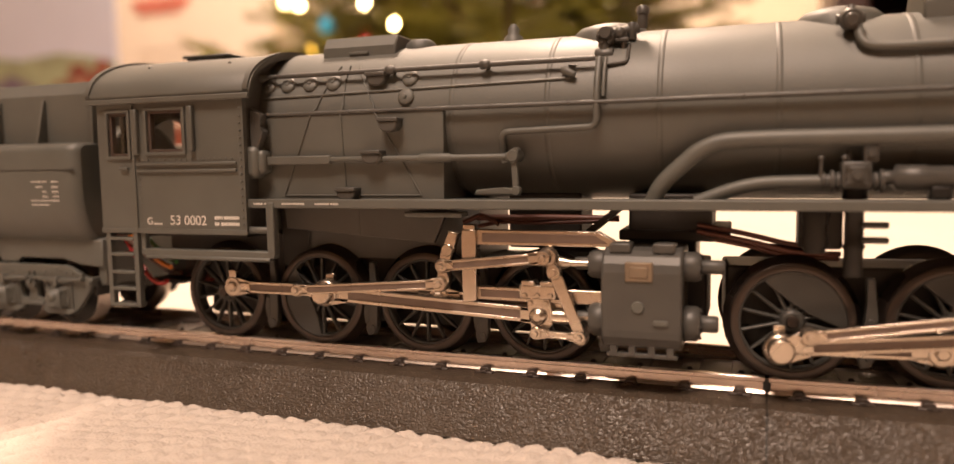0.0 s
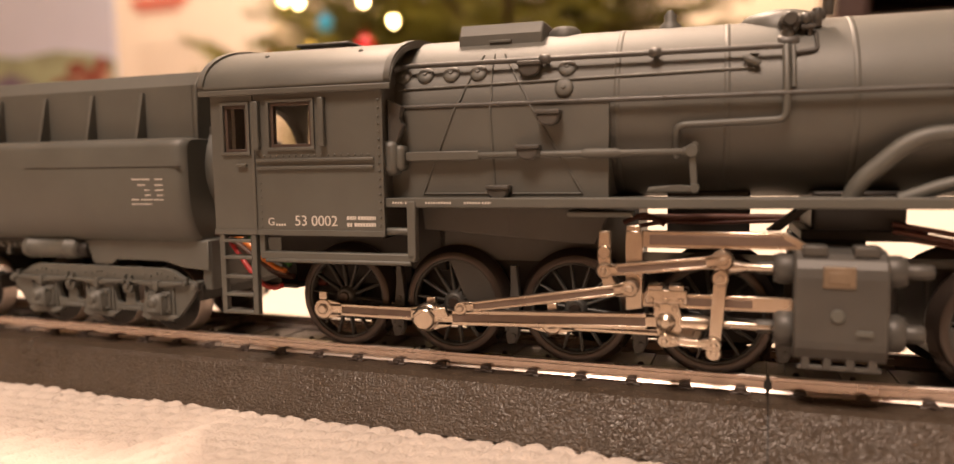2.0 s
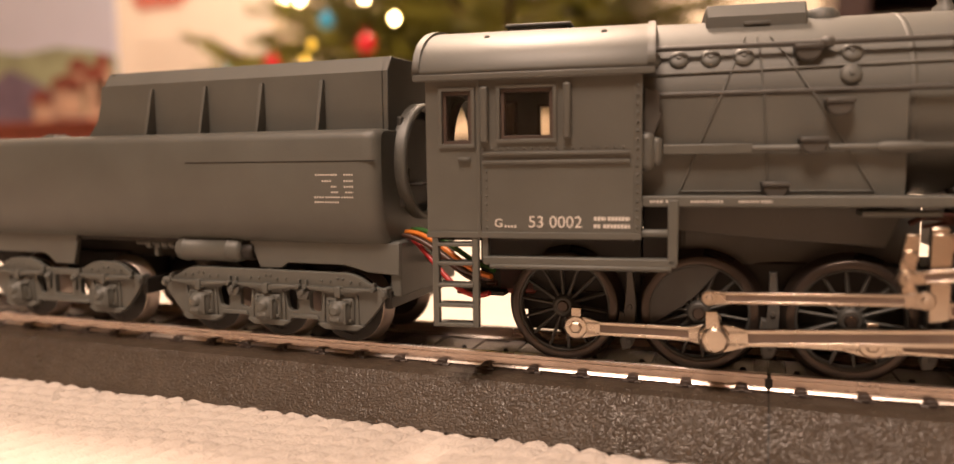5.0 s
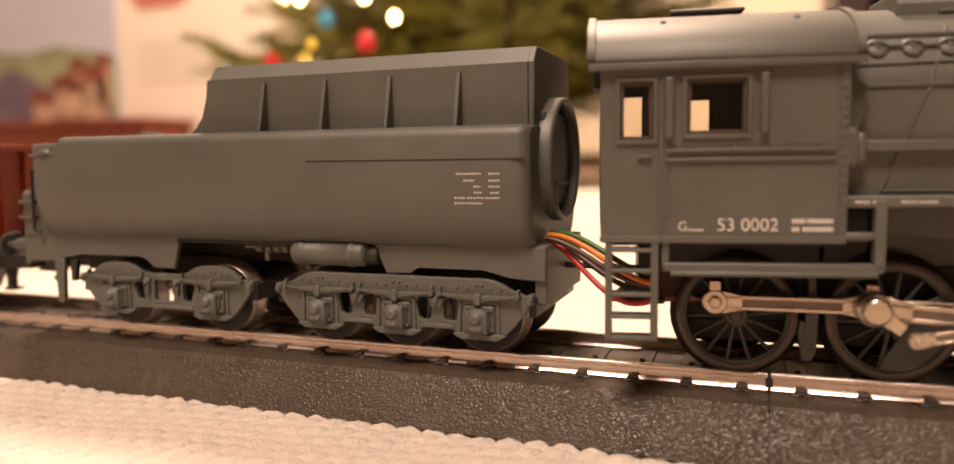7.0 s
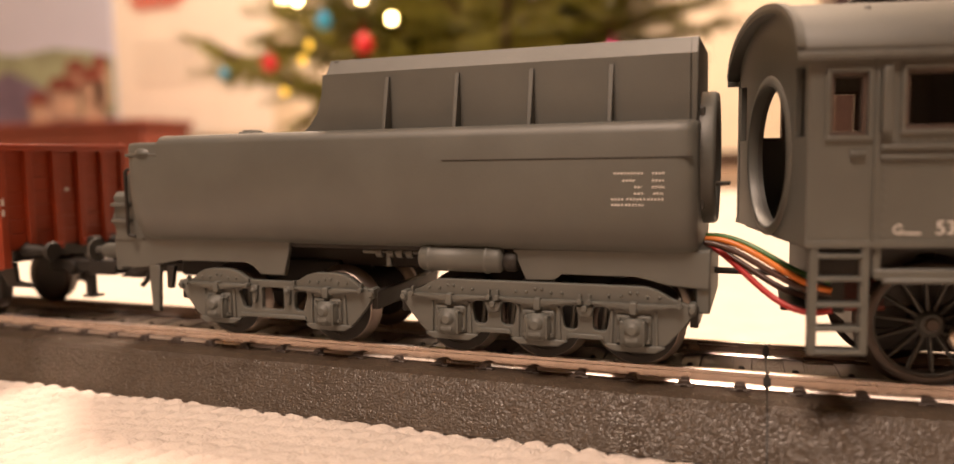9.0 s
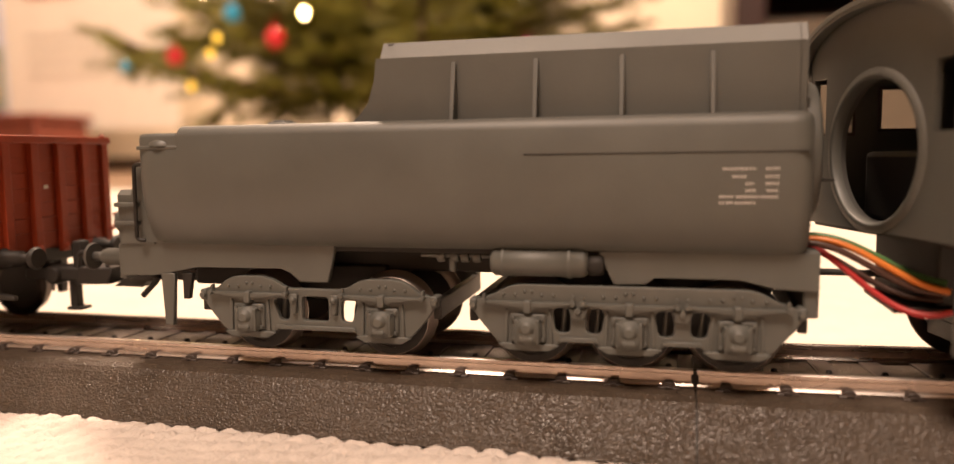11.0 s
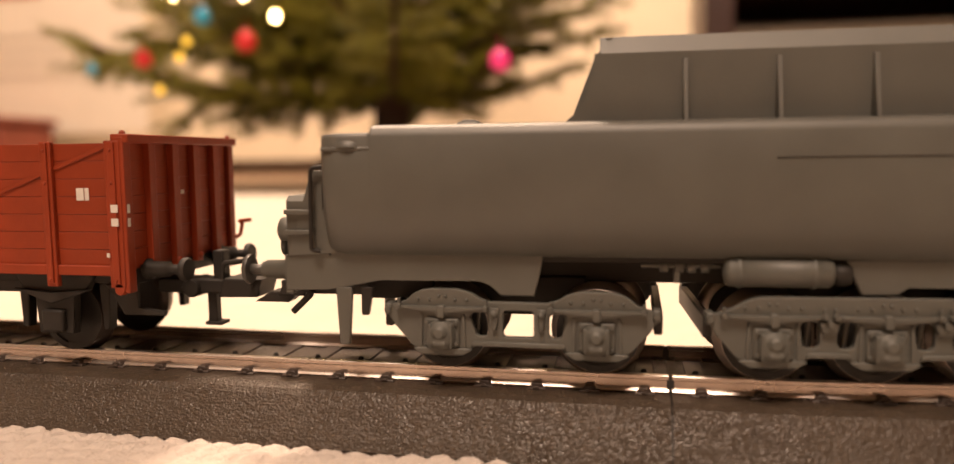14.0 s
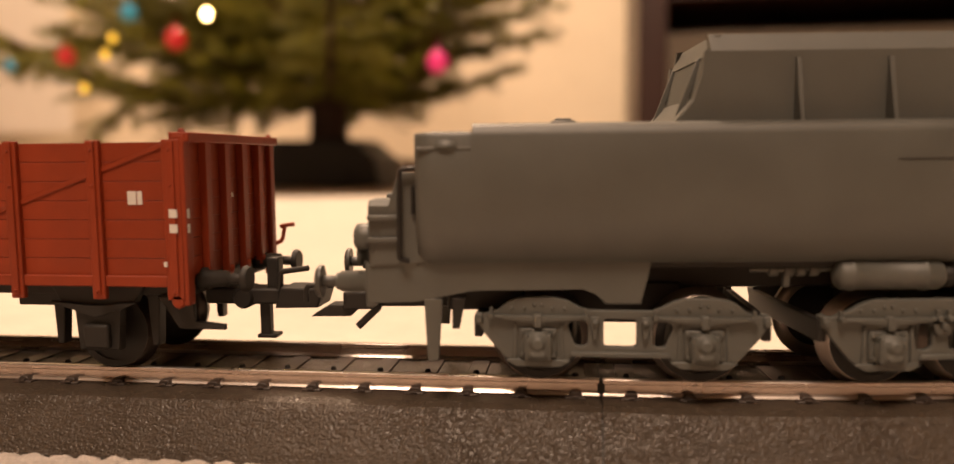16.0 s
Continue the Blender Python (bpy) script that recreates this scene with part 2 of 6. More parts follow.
solid("floor", -3500, 2500, -2500, 2300, -60, -6, FLOOR, "brown wooden floor around the rug")
solid("wall_back", -3500, 2500, 2300, 2400, -6, 2500, WALL, "cream plastered wall behind the tree")
solid("wall_side_a", -3600, -3500, -2500, 2400, -6, 2500, WALL, "cream plastered side wall")
# these two unseen walls are darker to weaken fill from front and right
solid("wall_side_b", 2500, 2600, -2500, 2400, -6, 2500, WALL_DIM, "side wall out of view, darkened to cut bounce light")
solid("wall_front", -3500, 2500, -2600, -2500, -6, 2500, WALL_DIM, "front wall out of view, darkened to cut bounce light")
solid("ceiling", -3600, 2600, -2600, 2400, 2500, 2560, CEIL, "white painted ceiling")
solid("baseboard", -3500, 150, 2284, 2300, -6, 44, BASEB, "dark brown baseboard along the wall")


def rug():
    root = Kit()
    root.box(-1500, 900, -95, 760, -5.8, -0.9, 0.5)
    ob = tagged(part("rug", root, RUG_FLAT), "cream woven wool rug with chunky loops", "rug")
    # raised loops of the weave next to the embankment
    x0, x1, y0, y1, d = -330.0, 90.0, -72.0, -17.0, 0.5
    xs, ys = np.arange(x0, x1 + d, d), np.arange(y0, y1 + d, d)
    X, Y = np.meshgrid(xs, ys)
    rng = np.random.RandomState(4)
    wob = 0.5 * np.sin(X / 23.0) + 0.4 * np.sin(X / 9.0 + 1.3)
    a = math.radians(-7)
    u, v = X * math.cos(a) - Y * math.sin(a), X * math.sin(a) + Y * math.cos(a) + wob
    row = np.floor(v / 3.1)
    fv = v / 3.1 - row
    shift = -0.36 * row + 0.10 * np.sin(row * 7.3) - 0.36 * (fv - 0.5)
    cell = np.floor(u / 4.3 + shift)
    fu = u / 4.3 + shift - cell
    size = 0.78 + 0.22 * np.sin(row * 12.9898 + cell * 78.233) * np.cos(cell * 3.7 + row)
    bumpz = np.maximum(1 - np.abs(2 * fu - 1) ** 2.4, 0) ** 0.55 * (0.28 + 0.72 * np.maximum(1 - np.abs(2 * fv - 1) ** 2.6, 0) ** 0.5)
    Z = -0.86 + 1.35 * bumpz * size + 0.12 * np.sin(u * 3.1 + v * 4.0) * bumpz + 0.025 * rng.standard_normal(X.shape)
    n, m = X.shape
    verts = np.stack([X, Y, Z], -1).reshape(-1, 3) * MM
    idx = np.arange(n * m).reshape(n, m)
    faces = np.stack([idx[:-1, :-1], idx[:-1, 1:], idx[1:, 1:], idx[1:, :-1]], -1).reshape(-1, 4)
    me = bpy.data.meshes.new("weave")
    me.from_pydata(verts.tolist(), [], faces.tolist())
    me.polygons.foreach_set("use_smooth", [True] * len(me.polygons))
    me.materials.append(RUG)
    loops = new("weave", me)
    loops.parent = ob
    tagged(loops, "thick twisted cream loops", kind="stuff")


rug()


# ---------------------------------------------------------------- track
def sweep(profile, s0, s1, step, mat, kit, smooth=False):
    """Draws a cross-section (across, up; across is positive to the near side) along the way."""
    n = max(2, int(math.ceil((s1 - s0) / step)) + 1)
    rings = []
    for i in range(n):
        s = s0 + (s1 - s0) * i / (n - 1)
        x, y, h = way(s)
        rings.append([(x + a * math.sin(h), y - a * math.cos(h), z) for a, z in profile])
    kit.loft(rings, mat, True, True, smooth)


def rail_profile(c):
    return [(c - 1.05, -2.35), (c + 1.05, -2.35), (c + 1.05, -2.2), (c + 0.80, -1.89), (c + 0.34, -1.78), (c + 0.3, -0.75), (c + 0.52, -0.6),
            (c + 0.52, -0.12), (c + 0.4, 0.0), (c - 0.4, 0.0), (c - 0.52, -0.12), (c - 0.52, -0.6), (c - 0.3, -0.75), (c - 0.34, -1.78), (c - 0.80, -1.89), (c - 1.05, -2.2)]


def track(name, s0, s1, first):
    bed = Kit()
    sweep([(-20, -10), (20, -10), (19.2, -8.6), (15.8, -3.6), (15.0, -2.9), (13.5, -2.5), (-13.5, -2.5), (-15.0, -2.9), (-15.8, -3.6), (-19.2, -8.6)],
          s0 + 0.12, s1 - 0.12, 4.0, 0, bed)
    root = tagged(part("track_piece", bed, BED), name, "track", "track pieces")
    root.location.z = RAIL_TOP * MM
    for c, nm in ((GAUGE / 2 + 0.5, "rail"), (-GAUGE / 2 - 0.5, "rail")):
        k = Kit()
        sweep(rail_profile(c), s0 + 0.25, s1 - 0.25, 4.0, 0, k)
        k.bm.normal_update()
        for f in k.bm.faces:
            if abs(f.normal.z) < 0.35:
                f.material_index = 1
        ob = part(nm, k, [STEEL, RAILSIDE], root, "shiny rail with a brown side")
    k = Kit()
    k.box(-1.5, 1.5, -10.9, 10.9, -2.9, -2.2, 0.15)
    sl = k.mesh("sleeper", CLIP)
    k = Kit()
    k.prism([(-1.0, -2.4), (1.0, -2.4), (0.85, -1.95), (0.5, -1.6), (-0.5, -1.6), (-0.85, -1.95)], -0.95, 0.75, 0, 0.12)
    k.box(-0.45, 0.45, -1.5, -0.7, -2.4, -2.0, 0.1)
    cl = k.mesh("rail_clip", CLIP)
    k = Kit()
    k.lathe((0, 0, -2.6), (0, 0, -1.7), [(0, 0.6), (0.6, 0.5), (1, 0.3)], 8)
    st = k.mesh("contact_stud", BLACK)
    s = s0 + first
    while s < s1 - 2:
        x, y, h = way(s)
        m = pose(x * MM, y * MM, 0, 0, 0, math.degrees(h))
        for me, nm, dy, flip in ((sl, "sleeper", 0, 0), (cl, "rail_clip", -9.55, 0), (cl, "rail_clip", 9.55, 180), (cl, "rail_clip", -7.7, 180), (st, "contact_stud", 0, 0)):
            ob = new(nm, me)
            ob.parent = root
            ob.matrix_basis = m @ pose(0, dy * MM, 0, 0, 0, flip)
        s += 7.72
    return root


def joint_filler():
    """The dark plug between the two pieces of ballast bed."""
    k = Kit()
    sweep([(-19.5, -9.9), (19.5, -9.9), (18.9, -8.7), (15.4, -3.8), (13.0, -3.0), (-13.0, -3.0), (-15.4, -3.8), (-18.9, -8.7)], -0.3, 0.9, 0.6, 0, k)
    for c in (GAUGE / 2 + 0.5, -GAUGE / 2 - 0.5):
        sweep([(c - 0.9, -2.3), (c + 0.9, -2.3), (c + 0.4, -0.2), (c - 0.4, -0.2)], -0.2, 0.8, 0.5, 0, k)
    return k


straight = track("straight model track piece on a dark granular plastic ballast bed", -360, 0.3, 9.3)
ob = part("joint_plug", joint_filler(), BLACK, straight, "dark plug at the joint")
track("curved model track piece on a dark granular plastic ballast bed", 0.3, 330, 4.1)


# ---------------------------------------------------------------- wheels and rods
MOVERS = []              # (object, pose at t)


def spoked_wheel(r, spokes, weight=None):
    """A driving wheel on the y axis, its face to -y. weight: middle angle of the balance weight."""
    k = Kit()
    def ring(y, rr, n=40):
        return [(rr * math.cos(a), y, rr * math.sin(a)) for a in (2 * math.pi * i / n for i in range(n))]
    k.loft([ring(-1.3, r * 0.86), ring(-1.35, r * 0.9), ring(-1.3, r * 0.97), ring(-1.1, r), ring(0.9, r + 0.05), ring(1.0, r + 0.85), ring(1.5, r + 0.8), ring(1.6, r * 0.86)], 1, True, False)
    k.loft([ring(1.6, r * 0.86), ring(-1.3, r * 0.86)], 0, True, False)
    k.loft([ring(-1.0, r * 0.86), ring(-1.15, r * 0.84), ring(-1.0, r * 0.81), ring(0.5, r * 0.81)], 0, True, False)
    k.lathe((0, -1.7, 0), (0, 1.4, 0), [(0, r * 0.15), (0.05, r * 0.2), (0.3, r * 0.2), (0.35, r * 0.24), (1, r * 0.24)], 20, 0)
    k.lathe((0, -2.0, 0), (0, -1.6, 0), [(0, r * 0.09), (1, r * 0.12)], 14, 1)
    for i in range(spokes):
        a = 2 * math.pi * (i + 0.5) / spokes
        c, s = math.cos(a), math.sin(a)
        q = []
        for rr, w in ((r * 0.18, 0.34), (r * 0.85, 0.21)):
            q.append([(rr * c + e * s * w, y, rr * s - e * c * w) for e, y in ((-1, -0.35), (-0.5, -0.75), (0.5, -0.75), (1, -0.35), (0.6, 0.3), (-0.6, 0.3))])
        k.loft(q, 0)
    if weight is not None:
        w = math.radians(weight)
        pts = [(r * 0.82 * math.cos(w + e), r * 0.82 * math.sin(w + e)) for e in np.linspace(-1.15, 1.15, 19)]
        pts += [(r * 0.28 * math.cos(w + e), r * 0.28 * math.sin(w + e)) for e in (0.5, 0, -0.5)]
        k.prism(pts, -1.05, 0.4, 0, 0.12)
    return k


def truck_wheel(r):
    k = Kit()
    def ring(y, rr, n=32):
        return [(rr * math.cos(a), y, rr * math.sin(a)) for a in (2 * math.pi * i / n for i in range(n))]
    k.loft([ring(-1.2, r * 0.80), ring(-1.2, r * 0.97)], 0, True, False)
    k.loft([ring(-1.2, r * 0.97), ring(-1.1, r), ring(0.9, r + 0.05), ring(1.0, r + 0.75), ring(1.4, r + 0.7), ring(1.5, r * 0.8)], 1, True, False)
    k.lathe((0, -0.9, 0), (0, 1.3, 0), [(0, r * 0.81), (0.3, r * 0.81), (1, r * 0.81)], 32, 0)
    k.lathe((0, -1.4, 0), (0, 0, 0), [(0, r * 0.16), (0.3, r * 0.24), (1, r * 0.24)], 14, 0)
    return k


def rod(length, h, end_a, end_b, y0=-0.55, y1=0.55):
    """A fluted rod from the origin along x with round eyes and bolt heads."""
    k = Kit()
    a, b = end_a * 0.9, length - end_b * 0.9
    # recessed web in the darker nickel: shade inside the flute is coloured in
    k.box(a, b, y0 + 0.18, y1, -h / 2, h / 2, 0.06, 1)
    for sgn in (-1, 1):
        z0, z1 = sorted((sgn * h / 2, sgn * (h / 2 - h * 0.24)))
        k.box(a - 0.3, b + 0.3, y0, y1, z0, z1, 0.07, 0)
    for x, e in ((0, end_a), (length, end_b)):
        k.cyl((x, y0 - 0.12, 0), (x, y1 + 0.05, 0), e, 20, 0)
        k.lathe((x, y0 - 0.55, 0), (x, y0, 0), [(0, e * 0.36), (0.3, e * 0.5), (1, e * 0.56)], 6, 0, True, False)
    k.prism([(end_a * 0.5, -end_a * 0.85), (end_a * 1.9, -h / 2), (end_a * 1.9, h / 2), (end_a * 0.5, end_a * 0.85)], y0, y1, 0, 0.06)
    k.prism([(length - end_b * 0.5, -end_b * 0.85), (length - end_b * 0.5, end_b * 0.85), (length - end_b * 1.9, h / 2), (length - end_b * 1.9, -h / 2)], y0, y1, 0, 0.06)
    return k


DRIVER_R, THROW = 8.3, 3.6


def crank_angle(t, start):
    """Clockwise as the train runs to +x; radians from +x towards +z."""
    return math.radians(start) - (travelled(t) - TRAVEL[0][1]) / DRIVER_R


def link_pose(a, b, y):
    return pose(a[0] * MM, y * MM, a[1] * MM, 0, -math.degrees(math.atan2(b[1] - a[1], b[0] - a[0])), 0)


def engine_group(loco, xa, start, axles, front):
    """Frame, wheels, cylinder and valve gear of one engine, in the frame's own space with its first axle at x = 0."""
    gap, base = 19.9, 19.9 * (axles - 1)
    k = Kit()
    k.box(-8.6, base + (6 if front else 24), -5.6, 5.6, 6.5, 15.5, 0.4)
    k.box(-7, base + 8, -5.2, 5.2, 3.4, 6.8, 0.3)
    for i in range(axles):
        k.cyl((i * gap, -8, DRIVER_R), (i * gap, 8, DRIVER_R), 1.4, 14)
    frame_ob = part("front_engine_frame" if front else "rear_engine_frame", k, BLACK, loco, "black engine frame between the wheels")
    MOVERS.append((frame_ob, lambda t: truck_pose("loco", t, xa, xa + base)))
    for i in range(axles):
        for sgn in (-1, 1):
            b = Kit()
            q = i * gap + 9.4
            b.prism([(q, 14.5), (q + 1.0, 14.5), (q + 1.5, 9), (q + 1.3, 3.4), (q + 0.7, 2.2), (q - 0.5, 2.0), (q - 0.9, 3.2), (q - 0.2, 6), (q + 0.1, 11)], sgn * 8.9 - 0.7, sgn * 8.9 + 0.7, 0, 0.2)
            b.prism([(q - 0.9, 4.0), (q - 0.2, 4.2), (q - 0.1, 7.6), (q - 0.9, 7.9), (q - 1.2, 6.0)], sgn * 8.8 - 0.9, sgn * 8.8 + 0.9, 0, 0.15)
            b.cyl((q + 0.5, sgn * 8.9 - 0.95, 3.4), (q + 0.5, sgn * 8.9 + 0.95, 3.4), 0.45, 10)
            b.cyl((q + 0.6, sgn * 8.9 - 0.95, 8.6), (q + 0.6, sgn * 8.9 + 0.95, 8.6), 0.4, 10)
            part("brake_hanger", b, GREY_DARK, frame_ob, "dark grey brake shoe on its hanger")
        heavy = (i == 1) if not front else (i == 0)
        for side in (-1, 1):
            wk = spoked_wheel(DRIVER_R, 14, start + 180 if heavy or front else None)
            w = part("driving_wheel", wk, [WHEELGREY, TYRE], frame_ob, "dark spoked driving wheel with a metal tyre")
            if side > 0:
                for v in w.data.vertices:
                    v.co.y = -v.co.y
                w.data.flip_normals()
            MOVERS.append((w, lambda t, i=i, side=side: pose(i * gap * MM, side * 8.6 * MM, DRIVER_R * MM, 0, math.degrees(math.radians(start) - crank_angle(t, start)), 0)))

    def pin(t, i):
        a = crank_angle(t, start)
        return i * gap + THROW * math.cos(a), DRIVER_R + THROW * math.sin(a)

    # coupling rods from pin to pin
    for i in range(axles - 1 if not front else 2):
        cr = part("coupling_rod", rod(gap, 2.0, 1.9, 1.9), [NICKEL, GROOVE_SHADE], frame_ob, "fluted nickel coupling rod")
        MOVERS.append((cr, lambda t, i=i: link_pose(pin(t, i), pin(t, i + 1), -11.6 - 0.02 * i)))
        # oil cup on each eye
        oc = Kit()
        oc.box(-0.75, 0.75, -0.5, 0.5, 1.6, 3.0, 0.12)
        ob = part("oil_cup", oc, NICKEL, frame_ob)
        MOVERS.append((ob, lambda t, i=i: pose(pin(t, i)[0] * MM, -11.7 * MM, pin(t, i)[1] * MM)))
    if front:
        mr = part("main_rod", rod(44, 2.0, 2.2, 1.7), [NICKEL, GROOVE_SHADE], frame_ob, "fluted nickel main rod")
        MOVERS.append((mr, lambda t: link_pose(pin(t, 0), (44 + pin(t, 0)[0], DRIVER_R + 1.0), -13.3)))
        ec = Kit()
        ec.prism([(-0.9, -1.4), (4.4, -0.9), (5.0, 0), (4.4, 0.9), (-0.9, 1.4)], -0.5, 0.5, 0, 0.1)
        ec.cyl((4, -1.0, 0), (4, 0.5, 0), 1.3, 16)
        ec.cyl((0, -0.9, 0), (0, 0.5, 0), 1.8, 16)
        e = part("return_crank", ec, NICKEL, frame_ob)
        MOVERS.append((e, lambda t: pose(pin(t, 0)[0] * MM, -14.4 * MM, pin(t, 0)[1] * MM, 0, -math.degrees(crank_angle(t, start)) - 155, 0)))
        er = part("eccentric_rod", rod(36, 1.5, 1.1, 1.1), [NICKEL, GROOVE_SHADE], frame_ob)
        def ecc5(t):
            a = crank_angle(t, start) + math.radians(155)
            p = pin(t, 0)
            return p[0] + 4 * math.cos(a), p[1] + 4 * math.sin(a)
        MOVERS.append((er, lambda t: link_pose(ecc5(t), (ecc5(t)[0] + 36, 13.0), -15.3)))
        return frame_ob

    # cylinder block of the rear engine
    cx0, cx1 = 67.8 - xa, 78.9 - xa
    k = Kit()
    prof = [(-16.4, 5.6), (-16.8, 6.2), (-17.0, 7.2), (-17.0, 15.4), (-16.7, 16.6), (-16.0, 17.6), (-15.0, 18.3), (-13.6, 18.7), (-7.5, 18.7), (-7.5, 4.5), (-15.4, 4.5), (-16.0, 4.9)]
    k.prism(prof, cx0, cx1, 0, 0.35, "x")
    for z, r in ((7.9, 2.5), (16.0, 2.1)):
        for a, b in ((cx0 - 2.3, cx0 + 0.5), (cx1 - 0.5, cx1 + 2.2)):
            k.cyl((a, -12.9, z), (b, -12.9, z), r, 24)
            for n6 in range(8):
                u, v = r * 0.8 * math.cos(n6 * math.pi / 4), r * 0.8 * math.sin(n6 * math.pi / 4)
                k.cyl((a - 0.15, -12.9 + u, z + v), (b + 0.15, -12.9 + u, z + v), 0.22, 6)
    k.cyl((cx1 + 2, -12.6, 16.0), (cx1 + 5.4, -12.6, 16.0), 1.0, 14)
    k.cyl((cx1 + 2, -12.6, 7.9), (cx1 + 4.6, -12.6, 7.9), 1.2, 14)
    for z in (7.9, 16.0):
        k.cyl((cx0 - 4.6, -12.6, z), (cx0 - 2, -12.6, z), 1.0, 14)
    for x in (cx0 + 1.0, cx0 + 7.0):
        k.box(x, x + 3.0, -15.8, -12.6, 18.0, 19.4, 0.25)
    for x in (cx0 + 1.6, cx0 + 4.2, cx0 + 6.9, cx0 + 9.5):
        k.box(x - 0.5, x + 0.5, -16.0, -15.0, 3.3, 4.9, 0.12)
    k.box(cx0 + 0.6, cx1 - 0.6, -15.9, -15.3, 3.2, 3.8, 0.1)
    k.box(cx0, cx1, 7.5, 16.5, 3.4, 19.0, 0.5)
    cyl = part("cylinder_block", k, GREY_DARK, frame_ob, "dark grey cylinder block")
    k = Kit()
    k.box(cx0 + 3.4, cx0 + 7.2, -17.25, -16.4, 14.2, 16.9, 0.12)
    k.box(cx0 + 4.0, cx0 + 6.6, -17.4, -17.0, 14.8, 16.3, 0.1)
    part("maker_plate", k, BRASS, frame_ob, "small rectangular brass plate")
    k = Kit()
    k.cyl((cx0 + 5.2, -17.3, 10.6), (cx0 + 5.2, -16.8, 10.6), 0.9, 16)
    k.box(cx0 + 7.3, cx0 + 9.3, -17.35, -16.8, 8.2, 8.9, 0.1)
    part("drain_fitting", k, GREY, frame_ob)

    xh_z, L = 7.9, 36.9
    def xhead(t):
        p = pin(t, 1)
        return p[0] + math.sqrt(L * L - (p[1] - xh_z) ** 2), xh_z
    mr = part("main_rod", rod(L, 2.3, 2.3, 1.5), [NICKEL, GROOVE_SHADE], frame_ob, "fluted nickel main rod")
    MOVERS.append((mr, lambda t: link_pose(pin(t, 1), xhead(t), -13.3)))
    # crosshead with its slipper on the guide bar, and the piston rod
    k = Kit()
    k.prism([(-1.0, 5.0), (1.0, 5.0), (1.9, 6.8), (2.4, 7.2), (2.4, 8.8), (1.7, 9.4), (1.7, 11.2), (-1.8, 11.2), (-1.8, 9.2), (-1.3, 8.0)], -0.9, 0.9, 0, 0.2)
    k.box(-2.9, 2.9, -1.3, 2.2, 10.5, 12.7, 0.3)
    k.box(-2.5, -0.4, -1.5, 0.7, 12.5, 13.3, 0.2)
    k.box(0.4, 2.5, -1.5, 0.7, 12.5, 13.3, 0.2)
    for x in (-2.0, 0, 2.0):
        k.cyl((x, -1.65, 11.1), (x, -1.2, 11.1), 0.42, 8)
    for x in (-1.2, 1.2):
        k.cyl((x, -1.25, 9.9), (x, -0.8, 9.9), 0.4, 8)
    k.lathe((0, -1.8, 7.9), (0, 1.0, 7.9), [(0, 0.6), (0.12, 1.0), (0.2, 1.35), (1, 1.35)], 18)
    k.cyl((0.0, -1.5, 5.6), (0.0, 0.9, 5.6), 0.95, 16)
    k.lathe((2.2, 0, 7.9), (6.0, 0, 7.9), [(0, 1.15), (0.8, 1.15), (1, 0.8)], 16)
    k.cyl((2.0, 0, 7.9), (17, 0, 7.9), 0.62, 14)
    xh = part("crosshead", k, NICKEL, frame_ob, "cast nickel crosshead with piston rod")
    MOVERS.append((xh, lambda t: pose(xhead(t)[0] * MM, -13.0 * MM, 0)))
    # guide bar, hanger and upper bar
    k = Kit()
    g0 = 46.0 - xa
    k.box(g0, cx0 + 1, -13.4, -12.2, 9.9, 12.0, 0.15, 0)
    # dark strips colour in the shade of the bar's flutes
    k.box(g0 + 2.5, cx0 - 5, -13.55, -13.3, 10.4, 11.5, 0.05, 1)
    k.prism([(g0 - 0.2, 9.4), (g0 + 2.1, 9.8), (g0 + 2.1, 19.4), (g0 + 2.1, 20.8), (g0 - 0.2, 20.8), (g0 - 0.2, 19.6)], -14.4, -12.6, 0, 0.2)
    k.prism([(g0 + 2.0, 18.4), (cx0 + 3, 18.6), (cx0 - 1, 20.8), (g0 + 2.0, 20.8)], -13.8, -12.6, 0, 0.15)
    k.prism([(g0 + 3.0, 18.9), (cx0 + 0.5, 19.0), (cx0 - 1.6, 20.3), (g0 + 3.0, 20.3)], -13.92, -13.6, 1, 0.05)
    k.box(g0 - 0.2, g0 + 1.8, -14.0, -12.8, 20.6, 21.6, 0.2)
    part("guide_bar", k, [NICKEL, GROOVE_SHADE], frame_ob, "nickel guide bar on its hanger")
    # valve gear
    def ecc(t):
        a = crank_angle(t, start) + math.radians(132)
        return gap + 1.4 + 2.3 * math.cos(a), DRIVER_R + 1.1 + 2.3 * math.sin(a)
    pivot = (43.0 - xa, 15.2)
    def link_foot(t):
        e = ecc(t)
        x = e[0] + 25.8
        return (x, 12.4 + 0.03 * (x - pivot[0]) ** 2)
    k = Kit()
    k.prism([(-0.9, -1.1), (4.0, -0.8), (4.0, 0.8), (-0.9, 1.1)], -0.4, 0.4, 0, 0.1)
    k.cyl((0, -0.9, 0), (0, 0.4, 0), 1.9, 8)
    rc = part("return_crank", k, NICKEL, frame_ob, "nickel return crank")
    MOVERS.append((rc, lambda t: link_pose(pin(t, 1), ecc(t), -14.6)))
    er = part("eccentric_rod", rod(25.8, 1.5, 1.1, 1.2), [NICKEL, GROOVE_SHADE], frame_ob, "thin nickel eccentric rod")
